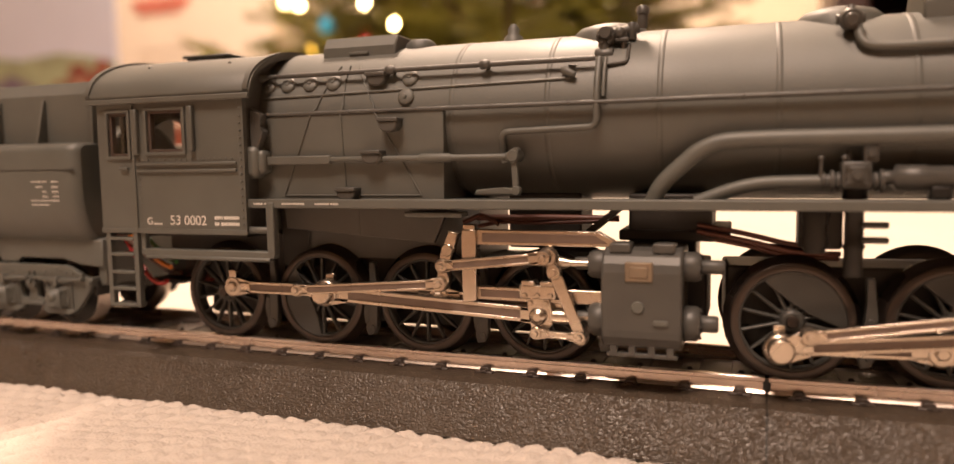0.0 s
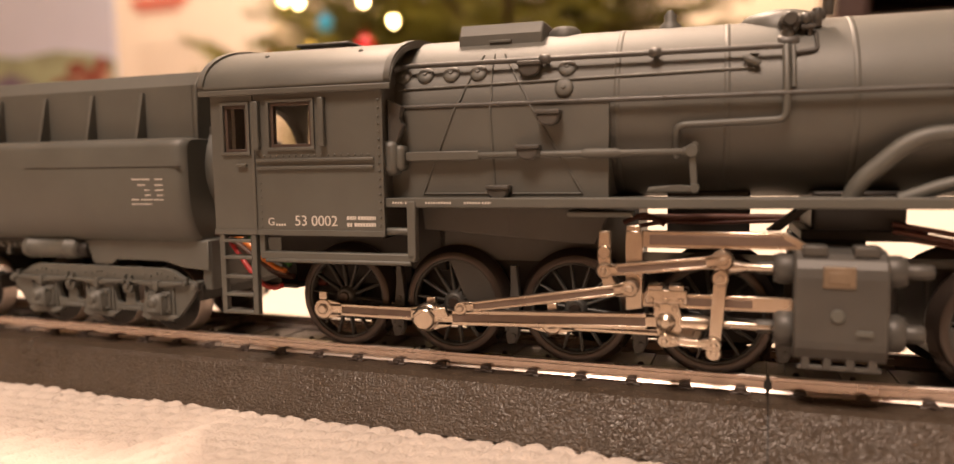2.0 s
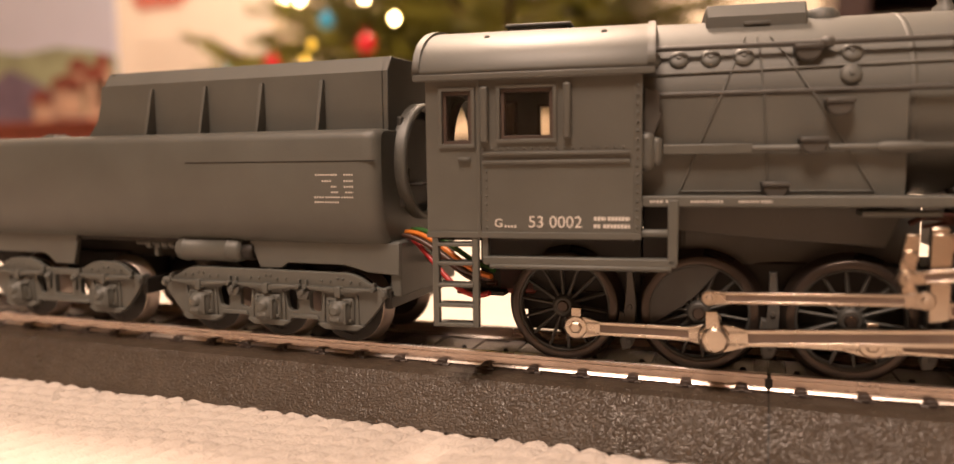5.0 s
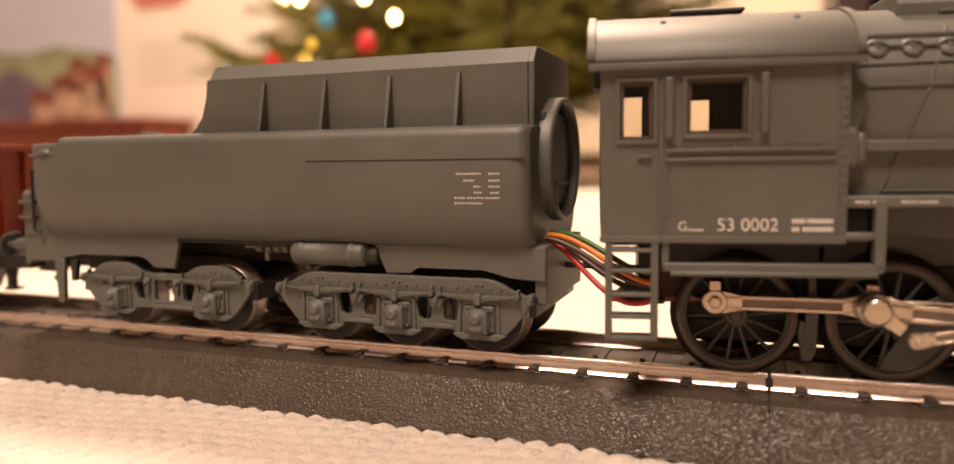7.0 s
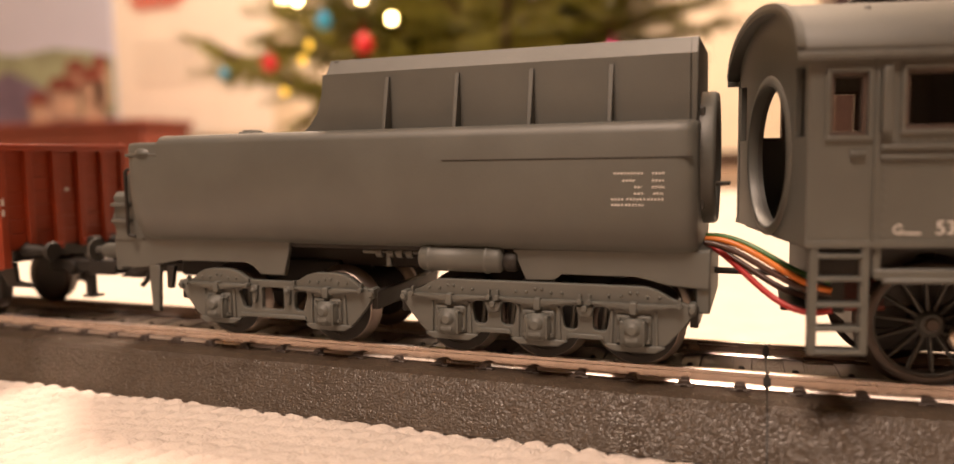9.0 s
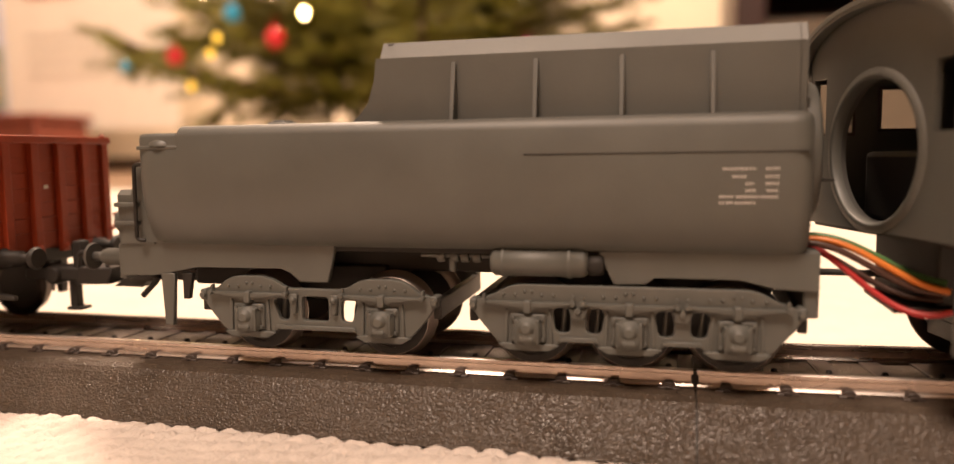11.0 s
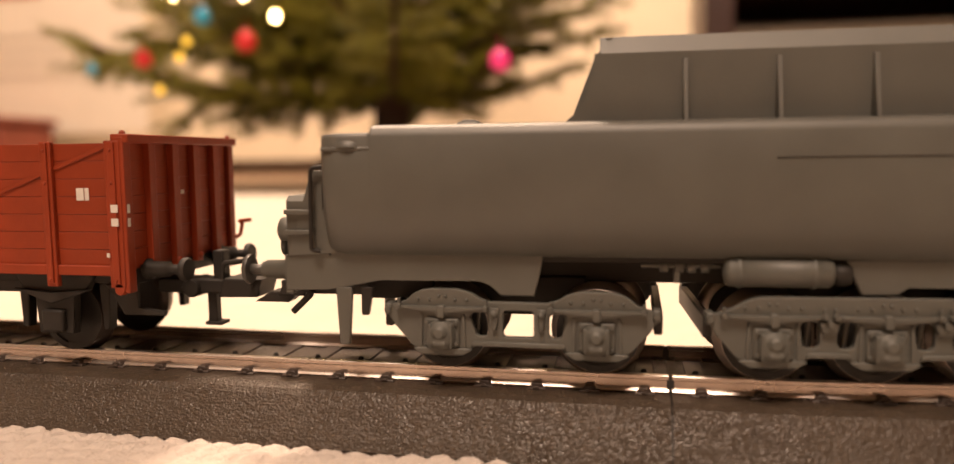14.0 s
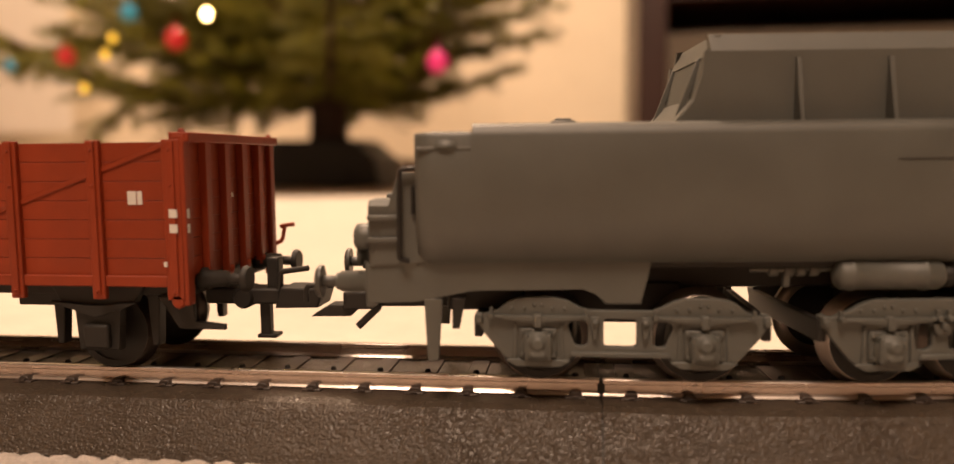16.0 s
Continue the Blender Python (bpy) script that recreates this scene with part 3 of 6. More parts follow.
    MOVERS.append((er, lambda t: link_pose(ecc(t), link_foot(t), -15.6)))
    k = Kit()
    k.prism([(-0.8, 0.2), (0.6, -0.2), (1.3, -2.2), (1.0, -3.6), (-0.4, -3.9), (-0.6, -2.4)], -0.9, 0.9, 0, 0.2)
    k.prism([(-0.9, -0.8), (0.9, -0.4), (1.3, 2.4), (1.9, 5.4), (0.3, 5.6), (-0.5, 2.4)], -0.8, 0.8, 0, 0.2)
    k.cyl((0.5, -1.2, 2.6), (0.5, 0.8, 2.6), 1.0, 14)
    k.cyl((0, -1.3, 0), (0, 1, 0), 1.2, 16)
    ln = part("expansion_link", k, NICKEL, frame_ob, "curved nickel expansion link")
    MOVERS.append((ln, lambda t: pose(pivot[0] * MM, -14.6 * MM, pivot[1] * MM, 0, 6 + math.degrees(math.atan2(pivot[0] - link_foot(t)[0], pivot[1] - link_foot(t)[1])) * 0.3, 0)))
    def comb_top(t):
        return 59.2 - xa + 0.4 * math.cos(crank_angle(t, start)), 17.0
    def comb_foot(t):
        return xhead(t)[0] + 6.6, 5.4
    rr = part("radius_rod", rod(16.2, 1.6, 1.0, 1.2), [NICKEL, GROOVE_SHADE], frame_ob, "nickel radius rod")
    MOVERS.append((rr, lambda t: link_pose(pivot, comb_top(t), -15.4)))
    k = Kit()
    k.prism([(-0.6, -0.9), (13.4, -0.8), (13.4, 0.8), (-0.6, 0.9)], -0.45, 0.45, 0, 0.12)
    for x, r in ((0, 1.5), (2.4, 1.2), (12.8, 1.1)):
        k.cyl((x, -0.9, 0), (x, 0.6, 0), r, 16)
        k.cyl((x, -1.2, 0), (x, 0, 0), r * 0.45, 8)
    cl = part("combination_lever", k, NICKEL, frame_ob, "upright nickel combination lever")
    MOVERS.append((cl, lambda t: link_pose(comb_top(t), comb_foot(t), -14.4)))
    ul = part("union_link", rod(6.6, 1.0, 1.0, 1.0), [NICKEL, NICKEL], frame_ob, "short nickel union link")
    MOVERS.append((ul, lambda t: link_pose((xhead(t)[0], 5.6), comb_foot(t), -14.9)))
    k = Kit()
    k.lathe((0, 0, 0), (6, 0, 0), [(0, 1.1), (0.2, 1.0), (0.45, 0.6), (1, 0.6)], 14)
    vr = part("valve_rod", k, NICKEL, frame_ob)
    MOVERS.append((vr, lambda t: pose((comb_top(t)[0] + 0.4) * MM, -13.2 * MM, 16.0 * MM)))
    return frame_ob


# ---------------------------------------------------------------- locomotive
def wall_with_openings(k, x0, x1, z0, z1, openings, y0, y1):
    """A flat side sheet in strips round its windows."""
    xs = sorted({x0, x1, *[v for o in openings for v in o[:2]]})
    for a, b in zip(xs, xs[1:]):
        cut = [o for o in openings if o[0] <= a and o[1] >= b]
        z = z0
        for o in sorted(cut, key=lambda o: o[2]):
            k.box(a, b, y0, y1, z, o[2])
            z = o[3]
        k.box(a, b, y0, y1, z, z1)


def locomotive():
    loco = new("steam_locomotive")
    tagged(loco, "dark grey model steam locomotive with nickel rods on the track", "locomotive")
    MOVERS.append((loco, lambda t: vehicle_pose("loco", t)))
    win = [(-19.7, -15.4, 33.0, 40.5), (-11.2, -3.7, 33.6, 40.7)]
    # cab
    for side in (-1, 1):
        if side == 1:
            win = [(-21.4, -15.0, 33.0, 41.5), win[1]]
        k = Kit()
        wall_with_openings(k, -22.2, 8.4, 19.6, 42.8, win, *sorted((side * 17.7, side * 16.7)))
        o = side * 17.7
        p = lambda d: sorted((o, o + side * d))
        for a, b, c, d in win:
            e = 0.55
            for q in ((a - e, b + e, c - e, c), (a - e, b + e, d, d + e), (a - e, a, c, d), (b, b + e, c, d)):
                k.box(q[0], q[1], *p(0.35), q[2], q[3], 0.08)
        k.box(-14.0, -12.9, *p(0.9), 33.2, 41.0, 0.2)
        k.box(-2.2, -1.2, *p(0.9), 33.6, 41.2, 0.2)
        for z in (31.3, 30.1):
            k.box(-13.8, 6.9, *p(0.4), z, z + 0.5, 0.1)
        k.box(-22.3, 8.5, *p(0.25), 19.5, 20.4, 0.08)
        k.box(-22.3, 8.5, *p(0.3), 42.0, 42.9, 0.1)
        k.box(-14.6, -14.1, *p(0.3), 19.6, 42.0, 0.1)
        k.box(7.4, 8.5, *p(0.22), 20.4, 42.0, 0.08)
        for i in range(17):
            k.ball((7.9, o + side * 0.3, 21.3 + i * 1.2), 0.22, 6)
        for i in range(18):
            k.ball((-13.6 + i * 1.15, o + side * 0.05, 32.3), 0.17, 6)
        for i in range(9):
            k.ball((-13.3, o + side * 0.05, 21 + i * 1.15), 0.17, 6)
        k.box(-17.4, -15.6, *p(0.6), 30.6, 31.1, 0.12)
        part("cab_side", k, GREY, loco, "grey cab side with window frames and rivets")
        for a, b, c, d in win:
            k = Kit()
            y0, y1 = sorted((side * 17.55, side * 16.4))
            for q in ((a, b, c, c + 0.5), (a, b, d - 0.5, d), (a, a + 0.55, c + 0.5, d - 0.5), (b - 0.55, b, c + 0.5, d - 0.5)):
                k.box(q[0] + 0.02, q[1] - 0.02, y0, y1, q[2], q[3], 0.06)
            part("window_lining", k, WINFRAME, loco, "brown inner window lining")
            k = Kit()
            k.box(a, b, *sorted((side * 17.0, side * 17.25)), c, d)
            part("window_pane", k, GLASS, loco).visible_shadow = False
    # end sheets; the rear one has a round opening with a collar
    arch = lambda y: 42.6 + 8.0 * math.sqrt(max(1 - (y / 17.9) ** 2, 0))
    k = Kit()
    n, cz, cr = 64, 30.6, 10.0
    # strips round the opening and two rear windows beside it
    chord = lambda y: math.sqrt(max(10.4 ** 2 - y * y, 0))
    for i in range(86):
        a, b = -17.2 + 0.4 * i, -16.8 + 0.4 * i
        y = abs(a + b) / 2
        low = (19.6, 19.6)
        holes = []
        if y < 10.4:
            holes.append(((cz - chord(a), cz - chord(b)), (cz + chord(a), cz + chord(b))))
        if 12.4 < y < 16.0:
            holes.append(((33.0, 33.0), (41.6, 41.6)))
        holes.append(((arch(a) - 0.3, arch(b) - 0.3), None))
        for c, d in holes:
            k.prism([(a, low[0]), (b, low[1]), (b, c[1]), (a, c[0])], -22.1, -21.3, 0, 0.0, "x")
            low = d
    bmesh.ops.remove_doubles(k.bm, verts=k.bm.verts, dist=0.004)
    ring = lambda x, r: [(x, r * math.cos(2 * math.pi * i / n), cz + r * math.sin(2 * math.pi * i / n)) for i in range(n)]
    k.loft([ring(-21.2, 11.3), ring(-22.2, 11.3), ring(-22.3, 10.6), ring(-22.45, 10.4), ring(-22.4, 10.05), ring(-22.2, 9.9), ring(-20.9, 9.9)], 0, True, False)
    k.loft([ring(-21.0, 9.95), ring(-20.2, 9.9)], 1, True, False)
    part("cab_rear_sheet", k, [GREY, GREY_DARK], loco, "grey rear sheet with a round collared opening")
    k = Kit()
    k.prism([(-17.2, 19.6), (17.2, 19.6)] + [(y, arch(y) - 0.3) for y in np.linspace(17.2, -17.2, 25)], 7.4, 8.3, 0, 0.0, "x")
    part("cab_front_sheet", k, GREY_DARK, loco)
    k = Kit()
    k.box(-2, 7, -9, 9, 20.3, 33, 1.0)
    part("backhead", k, BLACK, loco, "black backhead inside the cab")
    k = Kit()
    k.box(-21.0, 7.4, -16.6, 16.6, 19.0, 20.2)
    part("cab_floor", k, BLACK, loco)
    k = Kit()
    k.box(-16.8, 8.4, -7.0, 7.0, 10.0, 18.9, 0.3)
    part("underfloor_block", k, BLACK, loco)
    k = Kit()
    k.box(8.5, 15, -8, 8, 13, 24.4, 0.3)
    part("firebox_front_block", k, BLACK, loco)
    # black block added only so the cab's lower inside reads dark
    k = Kit()
    k.box(-16, -2.1, -12, 12, 20.3, 30.5, 0.8)
    part("cab_darkening_block", k, BLACK, loco)
    k = Kit()
    ys = np.linspace(-18.4, 18.4, 37)
    arc = lambda y, d: 42.45 + d + 8.5 * math.sqrt(max(1 - (y / 18.5) ** 2, 0)) ** 0.92
    sec = [(y, arc(y, 0.0)) for y in ys] + [(y, arc(y, -0.9)) for y in ys[::-1]]
    k.loft([[(x, y * f, z) for y, z in sec] for x, f in ((-23.8, 0.995), (-23.6, 1.0), (10.0, 1.0), (10.2, 0.995))], 0)
    for x in (-23.4, 9.6):
        rim = [(y * 1.012, arc(y, 0.35)) for y in ys] + [(y, arc(y, -0.4)) for y in ys[::-1]]
        k.loft([[(x - 0.5, y, z) for y, z in rim], [(x + 0.5, y, z) for y, z in rim]], 0)
    k.box(-23.8, 10.2, -18.75, -18.1, 42.0, 42.9, 0.15)
    k.box(-23.8, 10.2, 18.1, 18.75, 42.0, 42.9, 0.15)
    for x in (-14, 3):
        k.ball((x, -13.0, 48.55), 0.45, 8)
    part("cab_roof", k, GREY, loco, "rounded grey cab roof with a raised rim")
    k = Kit()
    k.box(-12, -3, -6, 6, 49.6, 51.2, 0.5)
    k.box(-12.6, -2.4, -6.4, 6.4, 51.0, 51.5, 0.2)
    part("roof_vent", k, GREY, loco, "low roof ventilator box")
    # ladder and footplate under the cab
    k = Kit()
    for x in (-21.6, -15.6):
        k.box(x, x + 1.0, -17.8, -16.6, 6.2, 19.6, 0.15)
    for z in (6.3, 9.2, 12.2, 15.4, 18.2):
        k.box(-20.8, -15.4, -18.0, -15.4, z, z + 0.55, 0.12)
    part("cab_ladder", k, GREY, loco, "small grey ladder under the cab door")
    k = Kit()
    k.box(-14.0, 13.2, -17.6, -15.8, 15.6, 16.8, 0.2)
    k.box(12.0, 13.4, -17.6, -16.0, 16.0, 25.0, 0.2)
    k.box(-14.2, -13.2, -17.4, -16.2, 16.0, 19.8, 0.15)
    k.cyl((8.0, -16.8, 20.3), (12.4, -16.8, 20.3), 0.6, 10)
    k.cyl((-13, -17.4, 15.4), (12.5, -17.4, 15.4), 0.4, 8)
    part("footplate_bar", k, GREY, loco)
    # boiler and firebox
    bz, br = 38.0, 13.0
    k = Kit()
    k.lathe((8, 0, bz), (158, 0, bz), [(0, br), (1, br)], 72)
    part("boiler", k, GREY, loco, "long grey cylindrical boiler")
    for x in (43.2, 58.4, 74.8, 90.6, 107.2):
        k = Kit()
        k.lathe((x - 0.45, 0, bz), (x + 0.45, 0, bz), [(0, br - 0.05), (0.1, br + 0.06), (0.9, br + 0.06), (1, br - 0.05)], 72, 0, False)
        part("boiler_band", k, GREY, loco)
    k = Kit()
    k.prism([(-14.0, 25.4), (14.0, 25.4), (14.0, 39.0), (13.7, 39.5), (13.0, 39.8), (-13.0, 39.8), (-13.7, 39.5), (-14.0, 39.0)], 8.2, 42.3, 0, 0.12, "x")
    part("firebox_casing", k, GREY, loco, "flat grey firebox side casing")
    k = Kit()
    for side in (-1, 1):
        k.prism([(13, 23.9), (42.6, 23.9), (40.2, 18.4), (13.4, 20.4)], side * 13.6, side * 12.6, 0, 0.15)
        k.box(27.0, 27.2, *sorted((side * 13.7, side * 13.5)), 19.6, 23.8)
    k.box(14, 46, -8, 8, 15, 25)
    part("ash_pan", k, GREY_DARK, loco, "dark ash pan sheet under the firebox")
    for side in (-1, 1):
        k = Kit()
        k.box(6.6, 158, *sorted((side * 17.2, side * 11)), 24.5, 25.4, 0.15)
        k.box(6.6, 158, *sorted((side * 17.3, side * 16.6)), 24.0, 25.5, 0.2)
        part("running_board", k, GREY, loco, "narrow grey running board")
    k = Kit()
    k.box(36.5, 46, -16.6, -13.5, 22.7, 23.5, 0.2)
    part("board_bracket", k, GREY, loco)
    # rails and pipes along the boiler
    sy = lambda z, d=0.0: -math.sqrt(max((br + d) ** 2 - (z - bz) ** 2, 0.01))
    k = Kit()
    z1 = 45.9
    k.tube([(8.0, sy(z1, 1.4), z1), (65.5, sy(z1, 1.4), z1)], 0.4, 10)
    for x in (32.6, 48.6):
        k.lathe((x - 0.9, sy(z1, 1.4), z1), (x + 0.9, sy(z1, 1.4), z1), [(0, 0.45), (0.2, 0.75), (0.8, 0.75), (1, 0.45)], 10)
        k.cyl((x, sy(z1, 1.4), z1), (x, sy(z1, -0.5), z1), 0.4, 8)
    k.lathe((7.0, sy(z1, 1.2), z1), (9.6, sy(z1, 1.2), z1), [(0, 0.9), (0.6, 0.9), (1, 0.5)], 12)
    part("upper_handrail", k, GREY_DARK, loco)
    k = Kit()
    k.tube([(9, sy(39.4, 1.0), 39.4), (150, sy(39.4, 1.0), 39.4)], 0.36, 8)
    for x in range(14, 150, 12):
        k.ball((x, sy(39.4, 1.0), 39.4), 0.42, 8)
    part("long_handrail", k, GREY_DARK, loco)
    k = Kit()
    k.tube([(9, sy(42.3, 0.15), 42.3), (62, sy(43.2, 0.15), 43.2)], 0.2, 8)
    k.lathe((60.5, sy(44.6, 0.8), 44.6), (62.6, sy(43.6, 0.8), 43.6), [(0, 0.3), (0.3, 0.7), (0.7, 0.6), (1, 0.4)], 10)
    part("blow_down_pipe", k, GREY, loco)
    # fan of thin pipes over the firebox
    k = Kit()
    for x0, x1 in ((22.4, 13.6), (24.0, 25.2), (25.6, 38.4)):
        top = [(x0 + (x1 - x0) * (47.6 - z) / 21.5, min(sy(z, 0.12), -9.0), z) for z in np.linspace(47.4, 40.4, 8)]
        k.tube(top + [(x0 + (x1 - x0) * (47.6 - z) / 21.5, -14.1, z) for z in (39.4, 38.0, 36.0, 26.0)], 0.15, 6)
    k.tube([(13.6, -14.1, 26.0), (38.4, -14.1, 26.0)], 0.12, 6)
    part("sand_pipe", k, GREY, loco)
    for x, z in ((9.5, 44.4), (13.3, 44.4), (17.6, 44.4), (22.0, 44.4), (35.8, 44.5), (35.5, 41.5)):
        k = Kit()
        d = Vector((0, sy(z), z - bz)).normalized()
        c = Vector((x, sy(z), z))
        k.lathe(c - d * 0.4, c + d * 0.8, [(0, 1.4), (0.5, 1.4), (0.64, 1.26), (0.74, 0.95), (0.8, 0.55), (0.82, 0.2)], 20)
        k.cyl(c + d * 0.4, c + d * 0.78, 0.34, 8)
        part("washout_plug", k, GREY, loco, "round grey washout plug")
    for x, z in ((30.2, 45.2), (33.7, 37.7), (30.6, 32.7), (26.0, 26.8)):
        k = Kit()
        y = sy(z) if z > 39 else -14.0
        k.box(x - 1.8, x + 1.8, y - 2.3, y + 0.6, z - 0.1, z + 0.5, 0.15)
        k.prism([(x - 1.7, z), (x + 1.7, z), (x + 1.6, z - 0.8), (x + 1.2, z - 1.4), (x + 0.5, z - 1.7), (x - 0.5, z - 1.7), (x - 1.2, z - 1.4), (x - 1.6, z - 0.8)], y - 2.0, y + 0.6, 0, 0.3)
        part("foot_step", k, GREY_DARK, loco)
    # reversing gear
    k = Kit()
    k.box(7.6, 10.2, -16.9, -13.6, 28.9, 34.3, 0.9)
    k.box(9.6, 11.2, -16.4, -13.6, 29.6, 33.6, 0.7)
    k.box(11.2, 23.0, -15.4, -14.4, 31.1, 32.5, 0.15)
    k.cyl((22, -14.9, 31.8), (54.0, -14.9, 31.8), 0.5, 10)
    k.lathe((38.5, -14.9, 31.8), (44, -14.9, 31.8), [(0, 0.5), (0.1, 0.75), (0.9, 0.75), (1, 0.5)], 10)
    k.box(29.4, 32.4, -15.8, -14.0, 31.3, 32.8, 0.3)
    part("reversing_rod", k, GREY, loco, "grey reversing rod along the firebox")
    k = Kit()
    k.cyl((53.8, -15.7, 31.9), (53.8, -12.0, 31.9), 0.95, 14)
    k.cyl((54.2, -15.5, 32.6), (54.2, -13.6, 32.6), 0.55, 10)
    k.cyl((52.6, -14.9, 31.8), (53.8, -14.9, 31.8), 0.7, 10)
    k.prism([(53.4, 31.6), (54.3, 31.6), (54.7, 26.6), (53.7, 26.6)], -15.2, -14.5, 0, 0.15)
    k.cyl((54.2, -15.5, 26.7), (54.2, -14.0, 26.7), 0.75, 12)
    k.prism([(47.6, 26.1), (54.6, 26.0), (54.8, 27.0), (52.0, 27.2), (48.0, 26.9)], -15.4, -14.0, 0, 0.3)
    part("reversing_lever", k, GREY, loco)
    # sandbox, domes and fittings on top
    k = Kit()
    k.prism([(-6.4, 46.6), (6.4, 46.6), (6.4, 50.9), (5.2, 52.7), (-5.2, 52.7), (-6.4, 50.9)], 17.2, 31.0, 0, 0.3, "x")
    k.box(22.4, 26.0, -6.8, -6.2, 49.5, 50.0, 0.1)
    k.prism([(22.8, 46.4), (25.4, 46.4), (25.4, 47.9), (22.8, 47.9)], -6.9, -6.2, 0, 0.1)
    part("sand_box", k, GREY, loco, "angular grey sandbox on the boiler")
    k = Kit()
    k.lathe((33.6, -1.5, 50.2), (33.6, -1.5, 52.0), [(0, 2.6), (0.6, 2.6), (1, 1.8)], 20)
    k.lathe((50.0, -1.0, 50.4), (50.0, -1.0, 53.6), [(0, 1.8), (0.3, 1.6), (0.5, 0.9), (0.75, 1.0), (1, 0.4)], 14)
    part("safety_valve", k, GREY, loco)
    for x in (66.0, 99.0):
        k = Kit()
        k.lathe((x, 0, 49.4), (x, 0, 52.6), [(0, 6.3), (0.45, 6.0), (0.75, 4.9), (0.92, 3.0), (1, 0.8)], 28)
        part("dome", k, GREY, loco, "flat grey boiler dome")
    k = Kit()
    c = (66.6, -8.0, 49.4)
    k.cyl((c[0], c[1] - 1.6, c[2]), (c[0], c[1] + 2, c[2]), 1.5, 14)
    k.cyl((c[0], c[1] - 2.3, c[2] + 0.4), (c[0], c[1] - 1.5, c[2] + 0.4), 1.0, 10)
    k.cyl((c[0] - 0.2, c[1] - 0.8, 45.0), (c[0] - 0.2, c[1] - 0.8, 49.5), 1.0, 12)
    k.cyl((c[0], c[1], c[2] + 0.3), (c[0] + 4.6, c[1] + 1, c[2] + 1.2), 0.8, 12)
    k.cyl((c[0] + 3.6, c[1] + 0.6, c[2] - 0.6), (c[0] + 3.6, c[1] + 0.6, c[2] + 2), 0.7, 10)
    k.cyl((c[0] + 5.0, c[1] + 1, c[2] + 1.0), (c[0] + 5.2, c[1] + 1, c[2] + 3.6), 0.75, 12)
    k.ball((c[0] + 2.0, c[1] - 0.9, c[2] + 0.4), 0.9, 10)
    for i in range(6):
        a = i * math.pi / 3
        k.cyl((c[0] + 1.1 * math.cos(a), c[1] - 2.0, c[2] + 1.1 * math.sin(a)), (c[0] + 1.1 * math.cos(a), c[1] - 1.5, c[2] + 1.1 * math.sin(a)), 0.24, 6)
    k.cyl((c[0] - 1.6, c[1] - 0.8, 46.6), (c[0] + 1.2, c[1] - 0.8, 46.6), 1.25, 12)
    k.cyl((c[0] - 1.2, c[1] - 0.8, 45.4), (c[0] + 0.8, c[1] - 0.8, 45.4), 0.9, 12)
    k.cyl((c[0] + 2.6, c[1] - 0.6, 47.2), (c[0] + 2.6, c[1] - 0.6, 49.8), 0.45, 8)
    k.box(c[0] + 1.4, c[0] + 3.4, c[1] - 1.4, c[1] - 0.2, 48.4, 49.0, 0.15)
    k.lathe((c[0] + 5.1, c[1] + 1, c[2] + 3.2), (c[0] + 5.2, c[1] + 1, c[2] + 4.4), [(0, 0.95), (0.7, 0.95), (1, 0.6)], 10)
    k.tube(bend([(c[0] + 3.4, c[1] - 0.6, 48), (c[0] + 3.4, sy(45.5, 0.4), 45.2), (c[0] + 0.5, sy(45.0, 0.4), 45.0)], 0.8), 0.28, 6)
    k.tube(bend([(c[0] - 1, c[1] - 0.4, 45.2), (61.5, sy(45.0, 0.4), 45.0)], 0.8), 0.26, 6)
    part("feed_valve", k, GREY_DARK, loco, "dark grey clustered boiler feed valve")
    k = Kit()
    k.tube(bend([(66.0, sy(46, 0.7), 46.0), (66.0, sy(43, 0.8), 43), (66.0, sy(40, 0.9), 40), (66.0, sy(35.9, 0.9), 35.9), (51.6, sy(35.6, 0.8), 35.5), (51.6, sy(33, 0.7), 33.0), (51.6, -12.2, 31)], 1.3), 0.52, 10)
    k.tube([(66.9, sy(z, 0.6), z) for z in np.linspace(46, 40.2, 6)], 0.35, 8)
    part("feed_pipe", k, GREY, loco, "bent grey feed pipe")
    k = Kit()
    k.cyl((99.6, -10.5, 49.0), (99.6, -6.5, 50.0), 1.3, 12)
    k.tube(bend([(100.2, -9.6, 48.6), (100.6, sy(45.6, 0.9), 45.6), (104, sy(45.2, 0.9), 45.2), (150, sy(45.2, 0.9), 45.2)], 2.2), 0.6, 10)
    part("side_feed_pipe", k, GREY, loco)
    k = Kit()
    k.cyl((99.4, -10.6, 49.2), (99.4, -8.0, 49.6), 1.5, 12)
    k.cyl((99.4, -11.4, 49.0), (99.4, -10.4, 49.2), 0.9, 10)
    k.cyl((97.6, -9.6, 49.4), (101.2, -9.6, 49.4), 0.7, 10)
    k.cyl((99.4, -9.4, 49.6), (99.4, -9.2, 51.2), 0.6, 10)
    part("side_feed_valve", k, GREY_DARK, loco, "dark grey boiler feed valve")
    k = Kit()
    k.prism([(-6.4, 47.8), (6.4, 47.8), (6.4, 51.6), (5.0, 54.0), (-5.0, 54.0), (-6.4, 51.6)], 108.6, 121, 0, 0.3, "x")
